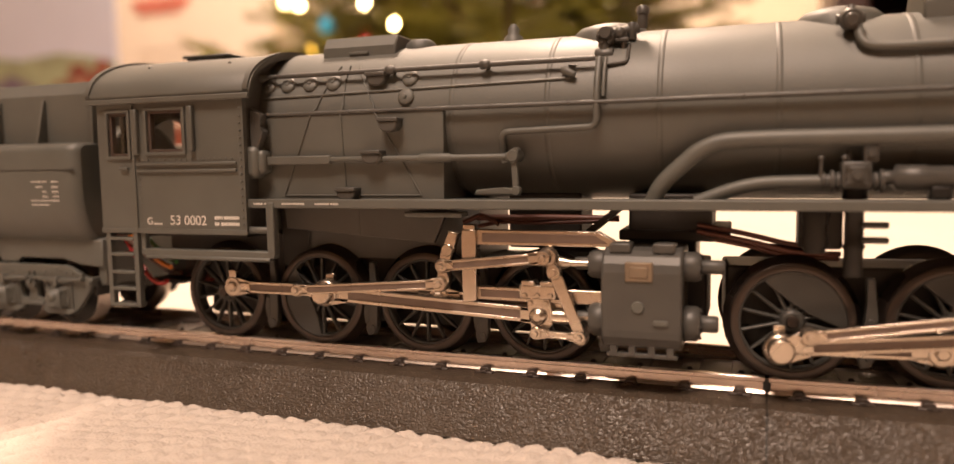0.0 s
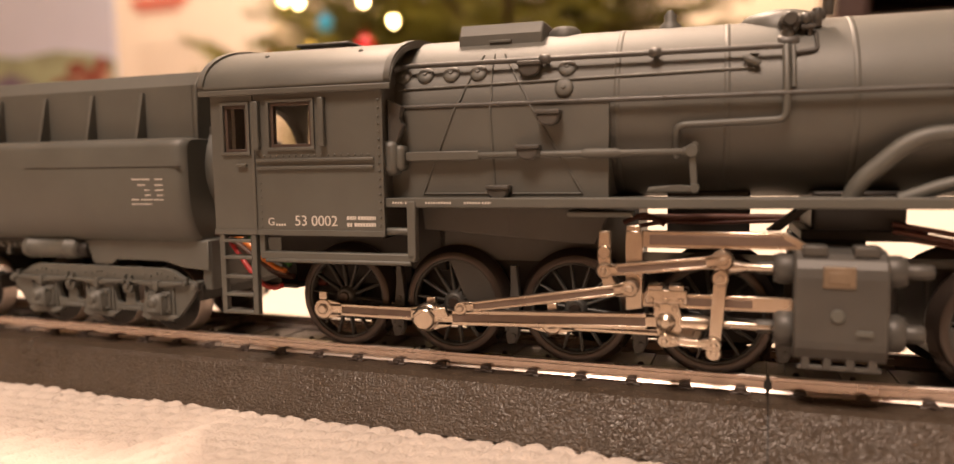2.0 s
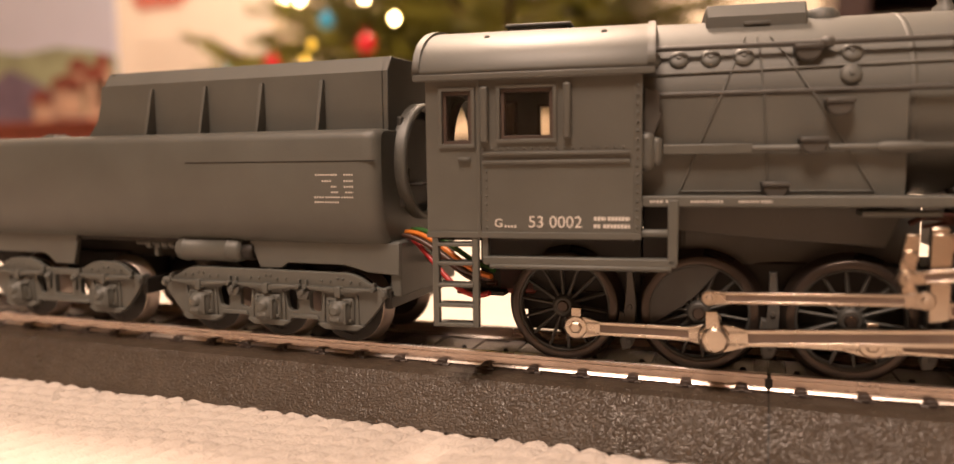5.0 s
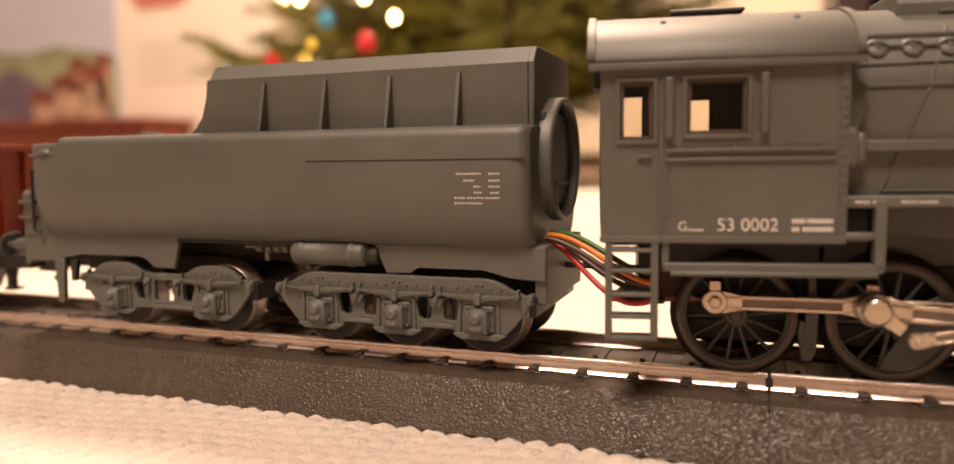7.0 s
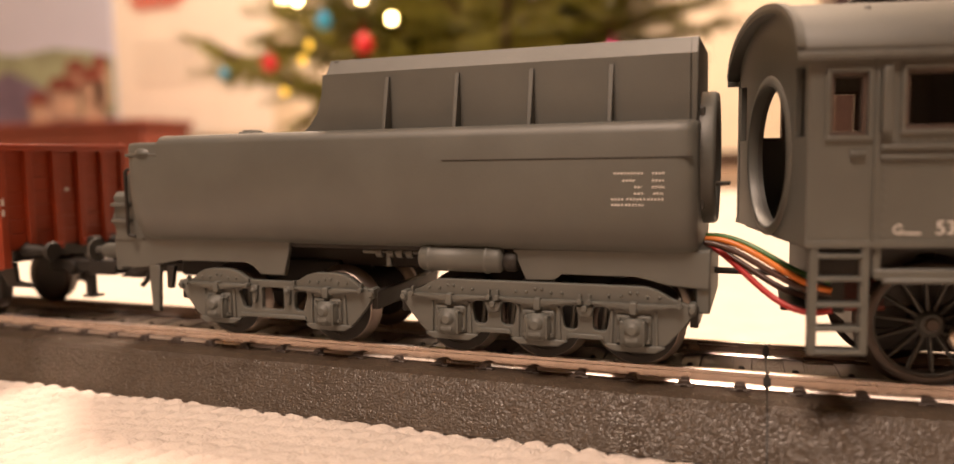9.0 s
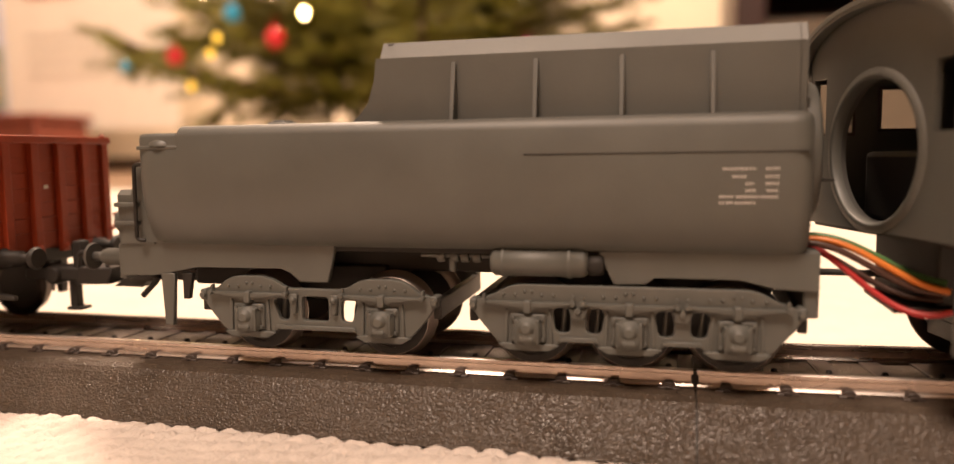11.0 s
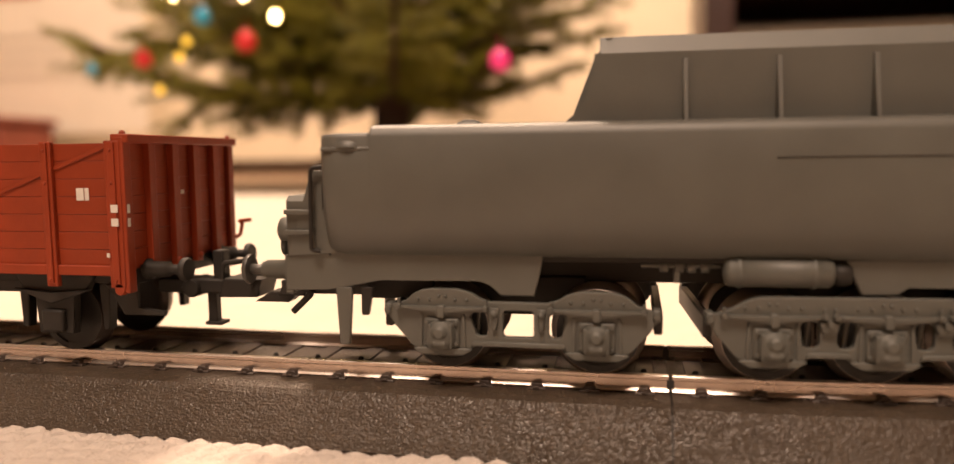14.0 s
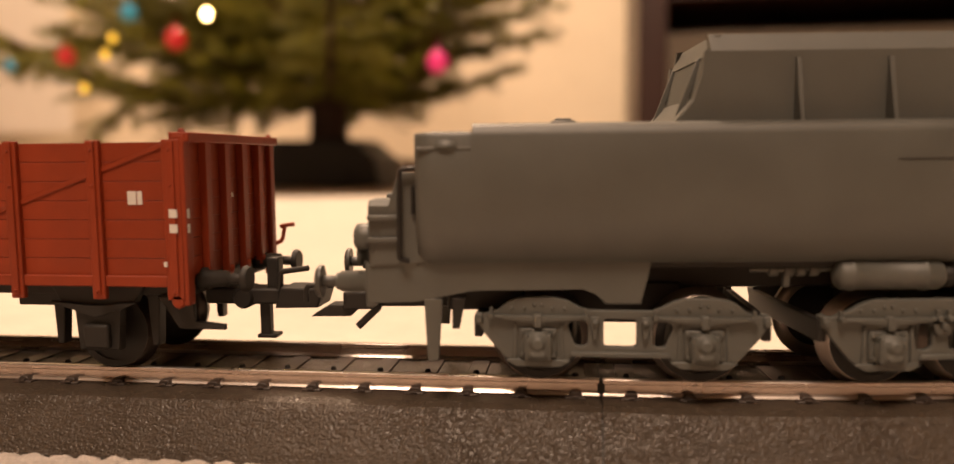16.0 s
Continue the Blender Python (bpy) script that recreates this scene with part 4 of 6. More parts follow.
    part("sand_box", k, GREY, loco, "angular grey sandbox on the boiler")
    # big steam pipes and the pump
    k = Kit()
    k.tube(bend([(73.8, -13.6, 24.6), (75.2, -14.0, 27.6), (81.4, -14.2, 33.3), (88, -14.2, 33.6), (150, -14.2, 33.6)], 6.0, 10), 1.2, 16)
    part("main_steam_pipe", k, GREY, loco, "thick curved grey steam pipe")
    k = Kit()
    k.tube(bend([(79.9, -13.8, 25.0), (86.8, -13.8, 27.6), (97.5, -13.8, 27.8)], 5.0, 8), 0.95, 14)
    part("second_steam_pipe", k, GREY, loco)
    k = Kit()
    k.box(98.2, 101.8, -15.2, -11.6, 26.8, 30.4, 0.35)
    k.box(98.7, 101.3, -15.7, -15.0, 27.4, 29.8, 0.2)
    k.cyl((100.0, -16.2, 28.6), (100.0, -15.4, 28.6), 0.7, 12)
    for x in (98.9, 101.1):
        for z in (27.6, 29.6):
            k.cyl((x, -15.95, z), (x, -15.5, z), 0.28, 6)
    k.cyl((95.6, -13.8, 27.8), (103.4, -13.8, 27.8), 1.0, 14)
    k.box(100.8, 102.6, -14.8, -13.0, 30.2, 32.6, 0.3)
    k.cyl((101.7, -15.4, 31.4), (101.7, -14.6, 31.4), 0.6, 10)
    k.cyl((99.2, -13.4, 30.2), (99.2, -13.4, 31.8), 0.5, 10)
    part("valve_chest", k, GREY_DARK, loco, "dark valve with flanges on the steam pipe")
    for x0, r in ((95.8, 1.25), (96.9, 1.55), (97.6, 1.3), (102.0, 1.3), (102.7, 1.6)):
        k = Kit()
        k.cyl((x0, -13.8, 27.8), (x0 + 0.6, -13.8, 27.8), r, 14)
        part("pipe_flange", k, GREY_DARK, loco)
    for x in (95.8, 98.6):
        k = Kit()
        k.lathe((x, -14.4, 28.2), (x, -14.4, 31.2), [(0, 0.28), (0.8, 0.28), (0.86, 0.44), (0.95, 0.44), (1, 0.2)], 8)
        part("valve_spindle", k, GREY_DARK, loco)
    k = Kit()
    for x in (108.5, 113.5):
        k.box(x, x + 2.4, -14.8, -12.4, 25.4, 27.2, 0.3, 1)
    k.lathe((103, -13.6, 28.2), (120, -13.6, 28.2), [(0, 1.0), (0.08, 1.0), (0.1, 1.7), (0.3, 1.7), (0.32, 1.5), (0.9, 1.5), (1, 1.2)], 16)
    part("feed_cylinder", k, [GREY_DARK, BLACK], loco)
    k = Kit()
    k.lathe((100.2, -12.2, 15.0), (100.2, -12.2, 26.8), [(0, 1.2), (0.3, 1.2), (0.34, 1.5), (0.38, 1.2), (0.8, 1.2), (0.85, 1.6), (1, 1.6)], 14, 1)
    for z in (22.0, 20.0):
        k.cyl((101, -13.2, z), (104.2, -13.2, z), 0.45, 8)
    part("drain_pipe", k, [GREY_DARK, BLACK], loco, "black upright pipe under the valve")
    k = Kit()
    k.box(93.4, 99.0, -11.5, -6.5, 18.6, 24.6, 0.4, 1)
    k.lathe((95.4, -12, 18.0), (95.4, -12, 24.4), [(0, 1.2), (0.2, 1.8), (0.5, 1.4), (0.8, 1.8), (1, 1.4)], 12, 1)
    part("steam_pump", k, [GREY_DARK, BLACK], loco, "dark pump and valve under the boiler")
    # carriers between boiler and engines
    k = Kit()
    k.box(70, 82, -9, 9, 19.5, 26, 0.4)
    k.box(68.6, 84.5, -9.6, 9.6, 19.0, 20.6, 0.3)
    part("boiler_saddle", k, BLACK, loco, "black saddle under the boiler")
    k = Kit()
    k.prism([(64.0, 20.6), (65.6, 20.6), (70.4, 24.6), (69.0, 24.6)], -12.4, -8.8, 0, 0.1)
    part("saddle_strut", k, BLACK, loco)
    k = Kit()
    k.prism([(8.6, 33.2), (8.6, 40.6), (11.0, 39.4), (10.4, 37.6), (11.2, 36.6), (9.8, 33.4)], -16.2, -14.6, 0, 0.2)
    part("spectacle_shutter", k, GREY_DARK, loco, "small dark folded shutter on the cab front")
    k = Kit()
    k.box(50, 62, -5, 5, 17, 26, 0.4)
    part("pivot_block", k, BLACK, loco, "black pivot block under the boiler")
    k = Kit()
    k.tube(bend([(46, -9.5, 22.2), (58, -9.0, 22.3), (68.5, -8.5, 22.2)], 2), 0.5, 8)
    k.tube(bend([(46, -9.0, 20.8), (50, -9.0, 21.6), (56, -9, 21.4), (66, -9, 21.8)], 2), 0.32, 8)
    k.tube(bend([(44, -10.2, 21.4), (47, -10.2, 22.8), (50, -10.2, 21.2)], 1), 0.4, 8)
    for dz, dy in ((0.0, 0.0), (0.9, 0.8), (-0.8, 1.4)):
        k.tube(bend([(80, -10.6 + dy, 20.6 + dz), (87, -10.8 + dy, 19.4 + dz), (93, -10.4 + dy, 17.8 + dz), (99, -9.0 + dy, 17.6 + dz)], 3), 0.38, 8)
    part("brake_pipe", k, [material("dull_red_brown_plastic", (0.09, 0.03, 0.02), 0.5, 0, 0.1, 300)], loco)
    k = Kit()
    k.box(-14, -8, -7, 7, 9.5, 14.5, 0.4)
    part("rear_coupling_block", k, [material("red_plastic_block", (0.16, 0.022, 0.012), 0.5, 0, 0.1, 300)], loco, "red coupling block under the cab")
    # printed characters
    lettering("53 0002", -7.3, -17.78, 21.1, 2.35, loco)
    lettering("G", -12.2, -17.78, 21.1, 1.75, loco)
    k = Kit()
    def fine_line(a, b, y, z, h, w=0.3, g=0.17):
        while a < b:
            k.box(a, min(a + w, b), y, y + 0.12, z, z + h)
            a += w + g
    for x0, x1, z in ((2.0, 3.6, 22.1), (3.9, 6.9, 22.1), (2.0, 2.9, 21.05), (3.3, 6.9, 21.05)):
        fine_line(x0, x1, -17.8, z, 0.55, 0.36, 0.12)
    fine_line(-10.7, -9.0, -17.8, 21.05, 0.32, 0.28, 0.2)
    for x0, x1 in ((9.6, 11.4), (11.7, 13.0), (15.0, 16.9), (17.1, 19.2), (21.2, 23.8), (24.0, 25.4)):
        fine_line(x0, x1, -17.37, 24.6, 0.3, 0.28, 0.16)
    part("print_block", k, WHITE, loco, "tiny unreadable white printed lines")
    engine_group(loco, -2.3, 23, 4, False)
    engine_group(loco, 92.2, -122, 4, True)
    return loco


# ---------------------------------------------------------------- tender
def pierced_plate(kit, rim, holes, y0, y1, bevel=0.16):
    """A cast plate in x, z with rounded openings, drawn out along y with softened edges."""
    bm = bmesh.new()
    edges = []
    for loop in (rim, *holes):
        vs = [bm.verts.new((x, y0, z)) for x, z in loop]
        edges += [bm.edges.new((a, b)) for a, b in zip(vs, vs[1:] + vs[:1])]
    bmesh.ops.triangle_fill(bm, use_beauty=True, use_dissolve=False, edges=edges)
    bmesh.ops.recalc_face_normals(bm, faces=bm.faces)
    bmesh.ops.dissolve_limit(bm, angle_limit=0.01, verts=bm.verts, edges=bm.edges)
    front = list(bm.faces)
    made = bmesh.ops.extrude_face_region(bm, geom=front)
    bmesh.ops.translate(bm, vec=(0, y1 - y0, 0), verts=[g for g in made["geom"] if isinstance(g, bmesh.types.BMVert)])
    bmesh.ops.recalc_face_normals(bm, faces=bm.faces)
    corner = [e for e in bm.edges if len(e.link_faces) == 2 and e.calc_face_angle(0) > 1.2]
    bmesh.ops.bevel(bm, geom=corner, offset=bevel, segments=2, affect="EDGES", profile=0.5)
    bmesh.ops.triangulate(bm, faces=[f for f in bm.faces if len(f.verts) > 4])
    me = bpy.data.meshes.new("plate")
    bm.to_mesh(me)
    bm.free()
    kit.bm.from_mesh(me)
    bpy.data.meshes.remove(me)


def soft_hole(x0, x1, z0, z1, r=0.6, lean=0.0):
    """A rounded opening; lean: how far its foot is drawn in at the first side."""
    out = []
    for cx, cz, a0 in ((x1 - r, z1 - r, 0), (x0 + r, z1 - r, 90), (x0 + r + lean, z0 + r, 180), (x1 - r, z0 + r, 270)):
        out += [(cx + r * math.cos(math.radians(a0 + d)), cz + r * math.sin(math.radians(a0 + d))) for d in (0, 30, 60, 90)]
    return out


def bogie(tender, xs, name):
    """A truck with cast side frames, leaf springs and axle boxes; its first axle is at x = 0."""
    x0, n = xs[0], len(xs)
    base = xs[-1] - x0
    ax = [x - x0 for x in xs]
    k = Kit()
    for side in (-1, 1):
        ya, yb = sorted((side * 13.3, side * 12.2))
        if n == 2:
            top = [(-8.3, 9.3), (-8.0, 9.9), (-5.6, 10.6), (-4.4, 11.6), (-3.2, 12.2), (-1.6, 12.45), (2.2, 12.45), (4.0, 12.0), (5.6, 11.1), (6.8, 10.7)]
        else:
            top = [(-8.0, 9.3), (-7.8, 9.9), (-5.2, 10.8), (-3.4, 11.8), (-2.2, 12.2), (-1.0, 12.35)]
        top2 = [(base - x, z) for x, z in top[::-1]]
        foot = lambda a: [(a + 4.9, 4.3), (a + 4.0, 3.6), (a + 3.2, 3.0), (a + 2.2, 2.8), (a - 2.2, 2.8), (a - 3.2, 3.0), (a - 4.0, 3.6), (a - 4.9, 4.3)]
        low = [(base + 8.1, 8.4), (base + 7.2, 7.0)] + [p for a in ax[::-1] for p in foot(a)] + [(-7.2, 7.0), (-8.1, 8.4)]
        holes = []
        for a, b in zip(ax, ax[1:]):
            if n == 2:
                m = (a + b) / 2
                holes += [soft_hole(a + 4.1, a + 6.7, 5.7, 9.1, 0.7, 0.7), soft_hole(m - 2.2, m + 2.2, 5.7, 9.5, 0.5),
                          [(2 * m - x, z) for x, z in soft_hole(a + 4.1, a + 6.7, 5.7, 9.1, 0.7, 0.7)]]
            else:
                m = (a + b) / 2
                one = soft_hole(a + 3.5, a + 6.0, 5.5, 9.1, 0.8, 0.3)
                holes += [one, [(2 * m - x, z) for x, z in one]]
        pierced_plate(k, top + top2 + low, holes, ya, yb)
        o = side * 13.3
        pr = lambda d, e=0.3: sorted((o + side * d, o - side * e))
        # raised lips along the lower and upper edges
        for a, b in zip(ax, ax[1:]):
            k.prism([(a + 4.2, 4.3), (b - 4.2, 4.3), (b - 4.6, 5.0), (a + 4.6, 5.0)], *pr(0.4), 0, 0.15)
        for a in ax:
            k.prism([(a - 4.4, 3.7), (a - 3.0, 2.85), (a + 3.0, 2.85), (a + 4.4, 3.7), (a + 3.6, 3.9), (a - 3.6, 3.9)], *pr(0.55), 0, 0.14)
            for sx in (-1, 1):
                k.prism([(a + sx * 3.0, 3.8), (a + sx * 3.5, 3.8), (a + sx * 3.3, 8.8), (a + sx * 2.9, 8.8)], *pr(0.35), 0, 0.1)
            # leaf spring of three leaves, its buckle and hangers
            for h, w in ((0.0, 6.6), (0.32, 5.0), (0.62, 3.2)):
                k.prism([(a - w, 9.75), (a - w * 0.5, 9.45 - h * 0.6), (a, 9.3 - h), (a + w * 0.5, 9.45 - h * 0.6), (a + w, 9.75), (a + w, 10.0), (a, 9.9), (a - w, 10.0)], *pr(0.95 - h * 0.2), 0, 0.09)
            k.box(a - 0.55, a + 0.55, *pr(1.25), 8.4, 10.2, 0.18)
            for sx in (-1, 1):
                k.cyl((a + sx * 6.4, o - side * 0.2, 9.9), (a + sx * 6.4, o + side * 1.2, 9.9), 0.42, 10)
                k.box(a + sx * 6.4 - 0.2, a + sx * 6.4 + 0.2, *pr(0.6), 9.8, 11.0, 0.08)
            for sx in (-3.6, -1.9, -0.5, 0.5, 1.9, 3.6):
                k.ball((a + sx, o + side * 0.02, 10.9 + (0.5 if abs(sx) < 1 else 0)), 0.26, 6)
        for a, b in zip(ax, ax[1:]):
            if n == 3:
                c = (a + b) / 2
                k.prism([(c - 1.3, 9.2), (c - 0.9, 7.6), (c + 0.9, 7.6), (c + 1.3, 9.2)], *pr(0.7), 0, 0.25)
                k.cyl((c, o - side * 0.2, 8.9), (c, o + side * 1.1, 8.9), 0.5, 10)
            else:
                for c in (a + 7.7, b - 7.7):
                    k.prism([(c - 0.6, 9.9), (c - 0.35, 6.8), (c + 0.35, 6.8), (c + 0.6, 9.9)], *pr(0.7), 0, 0.2)
                    k.ball((c, o + side * 0.7, 9.1), 0.55, 8)
            for c in (a + 4.7, b - 4.7):
                k.tube([(c, o - side * 1.9, 5.2), (c + 0.4, o - side * 1.9, 9.2)], 0.4, 6)
        for x in (-8.1, base + 8.1):
            k.box(x - 0.55, x + 0.55, *sorted((side * 13.6, side * 11.0)), 8.5, 10.2, 0.25)
            k.cyl((x, side * 13.0, 9.3), (x, side * 14.0, 9.3), 0.5, 10)
    for x in (-8.3, base + 8.3):
        k.box(x - 0.6, x + 0.6, -12.5, 12.5, 6.6, 9.6, 0.2, 1)
    k.box(2, base - 2, -6, 6, 7.5, 13.5, 0.4, 1)
    fr = part(name, k, [GREY, BLACK], tender, "grey cast bogie frame with leaf springs")
    MOVERS.append((fr, lambda t: truck_pose("tender", t, xs[0], xs[-1])))
    for a in ax:
        for side in (-1, 1):
            b = Kit()
            o = side * 13.3
            pr = lambda d, e=0.3: sorted((o + side * d, o - side * e))
            b.box(a - 2.6, a + 2.6, *pr(0.5), 4.0, 8.3, 0.35)
            b.lathe((a, o + side * 0.3, 3.9), (a, o + side * 0.3, 7.9), [(0, 1.5), (0.08, 2.0), (0.25, 2.15), (0.7, 2.1), (0.9, 1.7), (1, 1.0)], 18)
            for sx in (-1.5, 1.5):
                b.box(a + sx - 0.28, a + sx + 0.28, *pr(1.75), 4.1, 7.6, 0.15)
            b.box(a - 1.0, a + 1.0, *pr(2.45), 4.5, 5.3, 0.25)
            b.lathe((a, o + side * 1.6, 6.4), (a, o + side * 2.6, 6.4), [(0, 1.3), (0.6, 1.15), (1, 0.6)], 14)
            for sx in (-1, 1):
                b.cyl((a + sx * 2.1, o, 4.6), (a + sx * 2.1, o + side * 0.9, 4.6), 0.32, 6)
                b.cyl((a + sx * 2.1, o, 7.6), (a + sx * 2.1, o + side * 0.9, 7.6), 0.32, 6)
            part("axle_box", b, GREY, fr, "grey rounded axle box cover")
            w = part("truck_wheel", truck_wheel(6.2), [BLACK, TREAD], fr, "small wheel with a bright tread")
            if side > 0:
                for v in w.data.vertices:
                    v.co.y = -v.co.y
                w.data.flip_normals()
            MOVERS.append((w, lambda t, a=a, side=side: pose(a * MM, side * 8.6 * MM, 6.2 * MM, 0, math.degrees((travelled(t) - TRAVEL[0][1]) / 6.2), 0)))


def tender():
    td = new("locomotive_tender")
    tagged(td, "grey tub-shaped model tender with an empty coal bunker", "tender")
    MOVERS.append((td, lambda t: vehicle_pose("tender", t)))
    # tub: sides upright above, rounded in below
    half = [(0, 16.9), (10.8, 16.9), (12.35, 17.3), (13.7, 18.5), (14.9, 20.8), (15.7, 23.6), (16.0, 27.0), (16.0, 34.2), (15.7, 35.1), (15.0, 35.7), (13.8, 35.9), (0, 35.9)]
    sec = [(-y, z) for y, z in half] + [(y, z) for y, z in half[-2:0:-1]]
    def ring(x, f=1.0, zt=None, zf=1.0):
        out = []
        for y, z in sec:
            z2 = 26.5 + (z - 26.5) * zf
            out.append((x, y * f, min(z2, zt) if zt else z2))
        return out
    k = Kit()
    k.loft([ring(-37.6, 0.86, 34.6, 0.93), ring(-37.4, 0.93, 34.6, 0.97), ring(-36.6, 0.975, 34.7, 0.995), ring(-35.0, 0.997, 34.8), ring(-33.5, 1, 34.8), ring(-30.4, 1, 34.8), ring(-30.0, 1, 34.8), ring(-29.9, 1), ring(-29.8, 1), ring(-29.3, 1), ring(-10, 1), ring(20, 1), ring(58.2, 1),
            ring(59.6, 0.99), ring(60.6, 0.96, None, 0.99), ring(61.1, 0.90, None, 0.96)], 0)
    part("water_tub", k, GREY, td, "smooth grey rounded water tub")
    for side in (-1, 1):
        k = Kit()
        k.box(24, 60.6, *sorted((side * 16.07, side * 15.6)), 30.72, 30.86)
        part("lid_seam", k, BLACK, td, "thin dark seam under the lid")
    k = Kit()
    k.box(-37.2, -30.0, -16.1, -13.2, 32.3, 32.9, 0.2)
    k.lathe((-33.3, -14.0, 32.8), (-33.3, -14.0, 34.5), [(0, 2.6), (0.35, 2.5), (0.6, 2.0), (0.8, 1.4), (0.84, 0.9), (1, 0.8)], 20)
    part("filler_cap", k, GREY, td, "shallow round filler cap")
    k = Kit()
    k.box(-19.2, -15.8, -7.5, -3.5, 35.7, 36.5, 0.25)
    k.box(-18.6, -16.4, -7.0, -4.0, 36.4, 36.8, 0.15)
    part("tub_hatch", k, GREY, td, "low grey hatch on the tub")
    # coal bunker
    k = Kit()
    yb, yt = 10.9, 9.3
    def brim(x, xs, z0=35.6):
        return [(x, -yb, z0), (x, -yb, 45.2), (x, -yt, 47.6), (x, -yt + 1.1, 47.6), (x, -yb + 1.2, 44.8), (x, -yb + 1.2, 40), (x, yb - 1.2, 40), (x, yb - 1.2, 44.8), (x, yt - 1.1, 47.6), (x, yt, 47.6), (x, yb, 45.2), (x, yb, z0)]
    k.loft([brim(1.6, 0), brim(59.9, 0)], 0, True, True, False)
    k.prism([(-3.6, 35.6), (1.8, 35.6), (1.8, 45.2), (0.9, 45.2), (0.5, 42.0), (-0.5, 38.8), (-2.0, 36.9)], -yb + 0.02, -yb + 1.2, 0)
    k.prism([(-3.6, 35.6), (1.8, 35.6), (1.8, 45.2), (0.9, 45.2), (0.5, 42.0), (-0.5, 38.8), (-2.0, 36.9)], yb - 1.2, yb - 0.02, 0)
    k.prism([(-3.2, 35.7), (1.8, 35.7), (1.8, 44.8), (1.0, 44.4), (-0.4, 39)], -yb + 1.0, yb - 1.0, 0)
    k.prism([(-yb, 35.6), (yb, 35.6), (yb, 45.2), (yt, 47.6), (-yt, 47.6), (-yb, 45.2)], 59.6, 60.8, 0, 0.15, "x")
    k.prism([(0.9, 44.5), (2.4, 47.5), (3.4, 47.5), (1.9, 44.5)], -9.6, 9.6, 0, 0.1)
    for sgn in (-1, 1):
        k.prism([(-2.4, 36.4), (-1.6, 36.4), (1.5, 44.6), (0.7, 44.6)], sgn * 7.5 - 0.35, sgn * 7.5 + 0.35, 0, 0.06)
    part("coal_bunker", k, GREY, td, "grey coal bunker with sloped upper edges")
    for x in (13.0, 25.0, 36.9, 48.8):
        for side in (-1, 1):
            k = Kit()
            o = side * yb
            pts = [(o, 35.8), (o + side * 2.4, 35.8), (o + side * 0.5, 44.2), (o, 44.2)]
            k.prism(pts, x - 0.33, x + 0.33, 0, 0.06, "x")
            part("bunker_rib", k, GREY, td)
    # bellows ring on the front
    k = Kit()
    rg = lambda x, r: [(x, r * math.cos(2 * math.pi * i / 48), 30.5 + r * math.sin(2 * math.pi * i / 48)) for i in range(48)]
    k.loft([rg(60.5, 10.0), rg(62.6, 10.0), rg(63.1, 9.7), rg(63.1, 9.1), rg(62.6, 8.8), rg(61.4, 8.8)], 0, True, False)
    k.box(60.6, 61.6, -8.0, 8.0, 23, 38, 0.3, 1)
    part("bellows_ring", k, [GREY, GREY_DARK], td, "round grey gangway ring")
    k = Kit()
    k.box(61, 65.0, -7.5, -2.0, 26.6, 27.0, 0.1)
    k.cyl((62, -6.8, 27), (62, -6.8, 29.5), 0.4, 8)
    part("shovel_plate", k, BLACK, td)
    # frame plates
    for side in (-1, 1):
        k = Kit()
        ya, yb2 = sorted((side * 12.2, side * 11.0))
        k.prism([(-44.6, 11.7), (-38.0, 12.0), (-30.0, 13.7), (-15.2, 13.8), (-13.6, 13.2), (-12.2, 11.5), (-7.4, 11.5), (-6.0, 17.4), (-36, 17.8), (-44.6, 17.1)], ya, yb2, 0, 0.2)
        part("rear_frame_plate", k, GREY, td, "grey frame plate with a cut-away lower edge")
        k = Kit()
        k.prism([(33.8, 17.2), (35.9, 12.4), (40.3, 12.5), (41.5, 13.8), (52.6, 13.8), (57.0, 12.4), (62.7, 12.1), (62.7, 17.4)], ya, yb2, 0, 0.2)
        part("front_frame_plate", k, GREY, td, "grey frame plate with a cut-away lower edge")
    k = Kit()
    k.box(-44.4, -36, -11.5, 11.5, 15.4, 17.2, 0.2)
    k.box(-44.8, -43.4, -12.1, 12.1, 11.2, 17.2, 0.3)
    k.box(60.8, 62.8, -11.6, 11.6, 8.5, 17.6, 0.3)
    k.box(-36, 61, -11.5, 11.5, 16.4, 17.6, 0.1, 1)
    k.box(-40, 60, -5, 5, 12.6, 16.6, 0.3, 1)
    k.box(-34, -23, -7, 7, 9.8, 13, 0.4, 1)
    part("main_frame", k, [GREY, BLACK], td, "tender frame with black underside")
    k = Kit()
    k.lathe((18.2, -11.8, 15.4), (32.6, -11.8, 15.4), [(0, 0.4), (0.02, 1.6), (0.06, 2.05), (0.12, 2.05), (0.13, 2.25), (0.16, 2.25), (0.17, 2.05), (0.78, 2.05), (0.79, 2.25), (0.82, 2.25), (0.83, 2.05), (0.94, 2.05), (0.98, 1.6), (1, 0.4)], 24)
    k.cyl((32.4, -11.6, 15.2), (34.6, -11.6, 15.2), 1.6, 14, 1)
    for x in (9.9, 12.0, 13.6, 15.4):
        k.cyl((x, -10.8, 15.8), (x + 1.2, -10.8, 15.8), 0.8, 10)
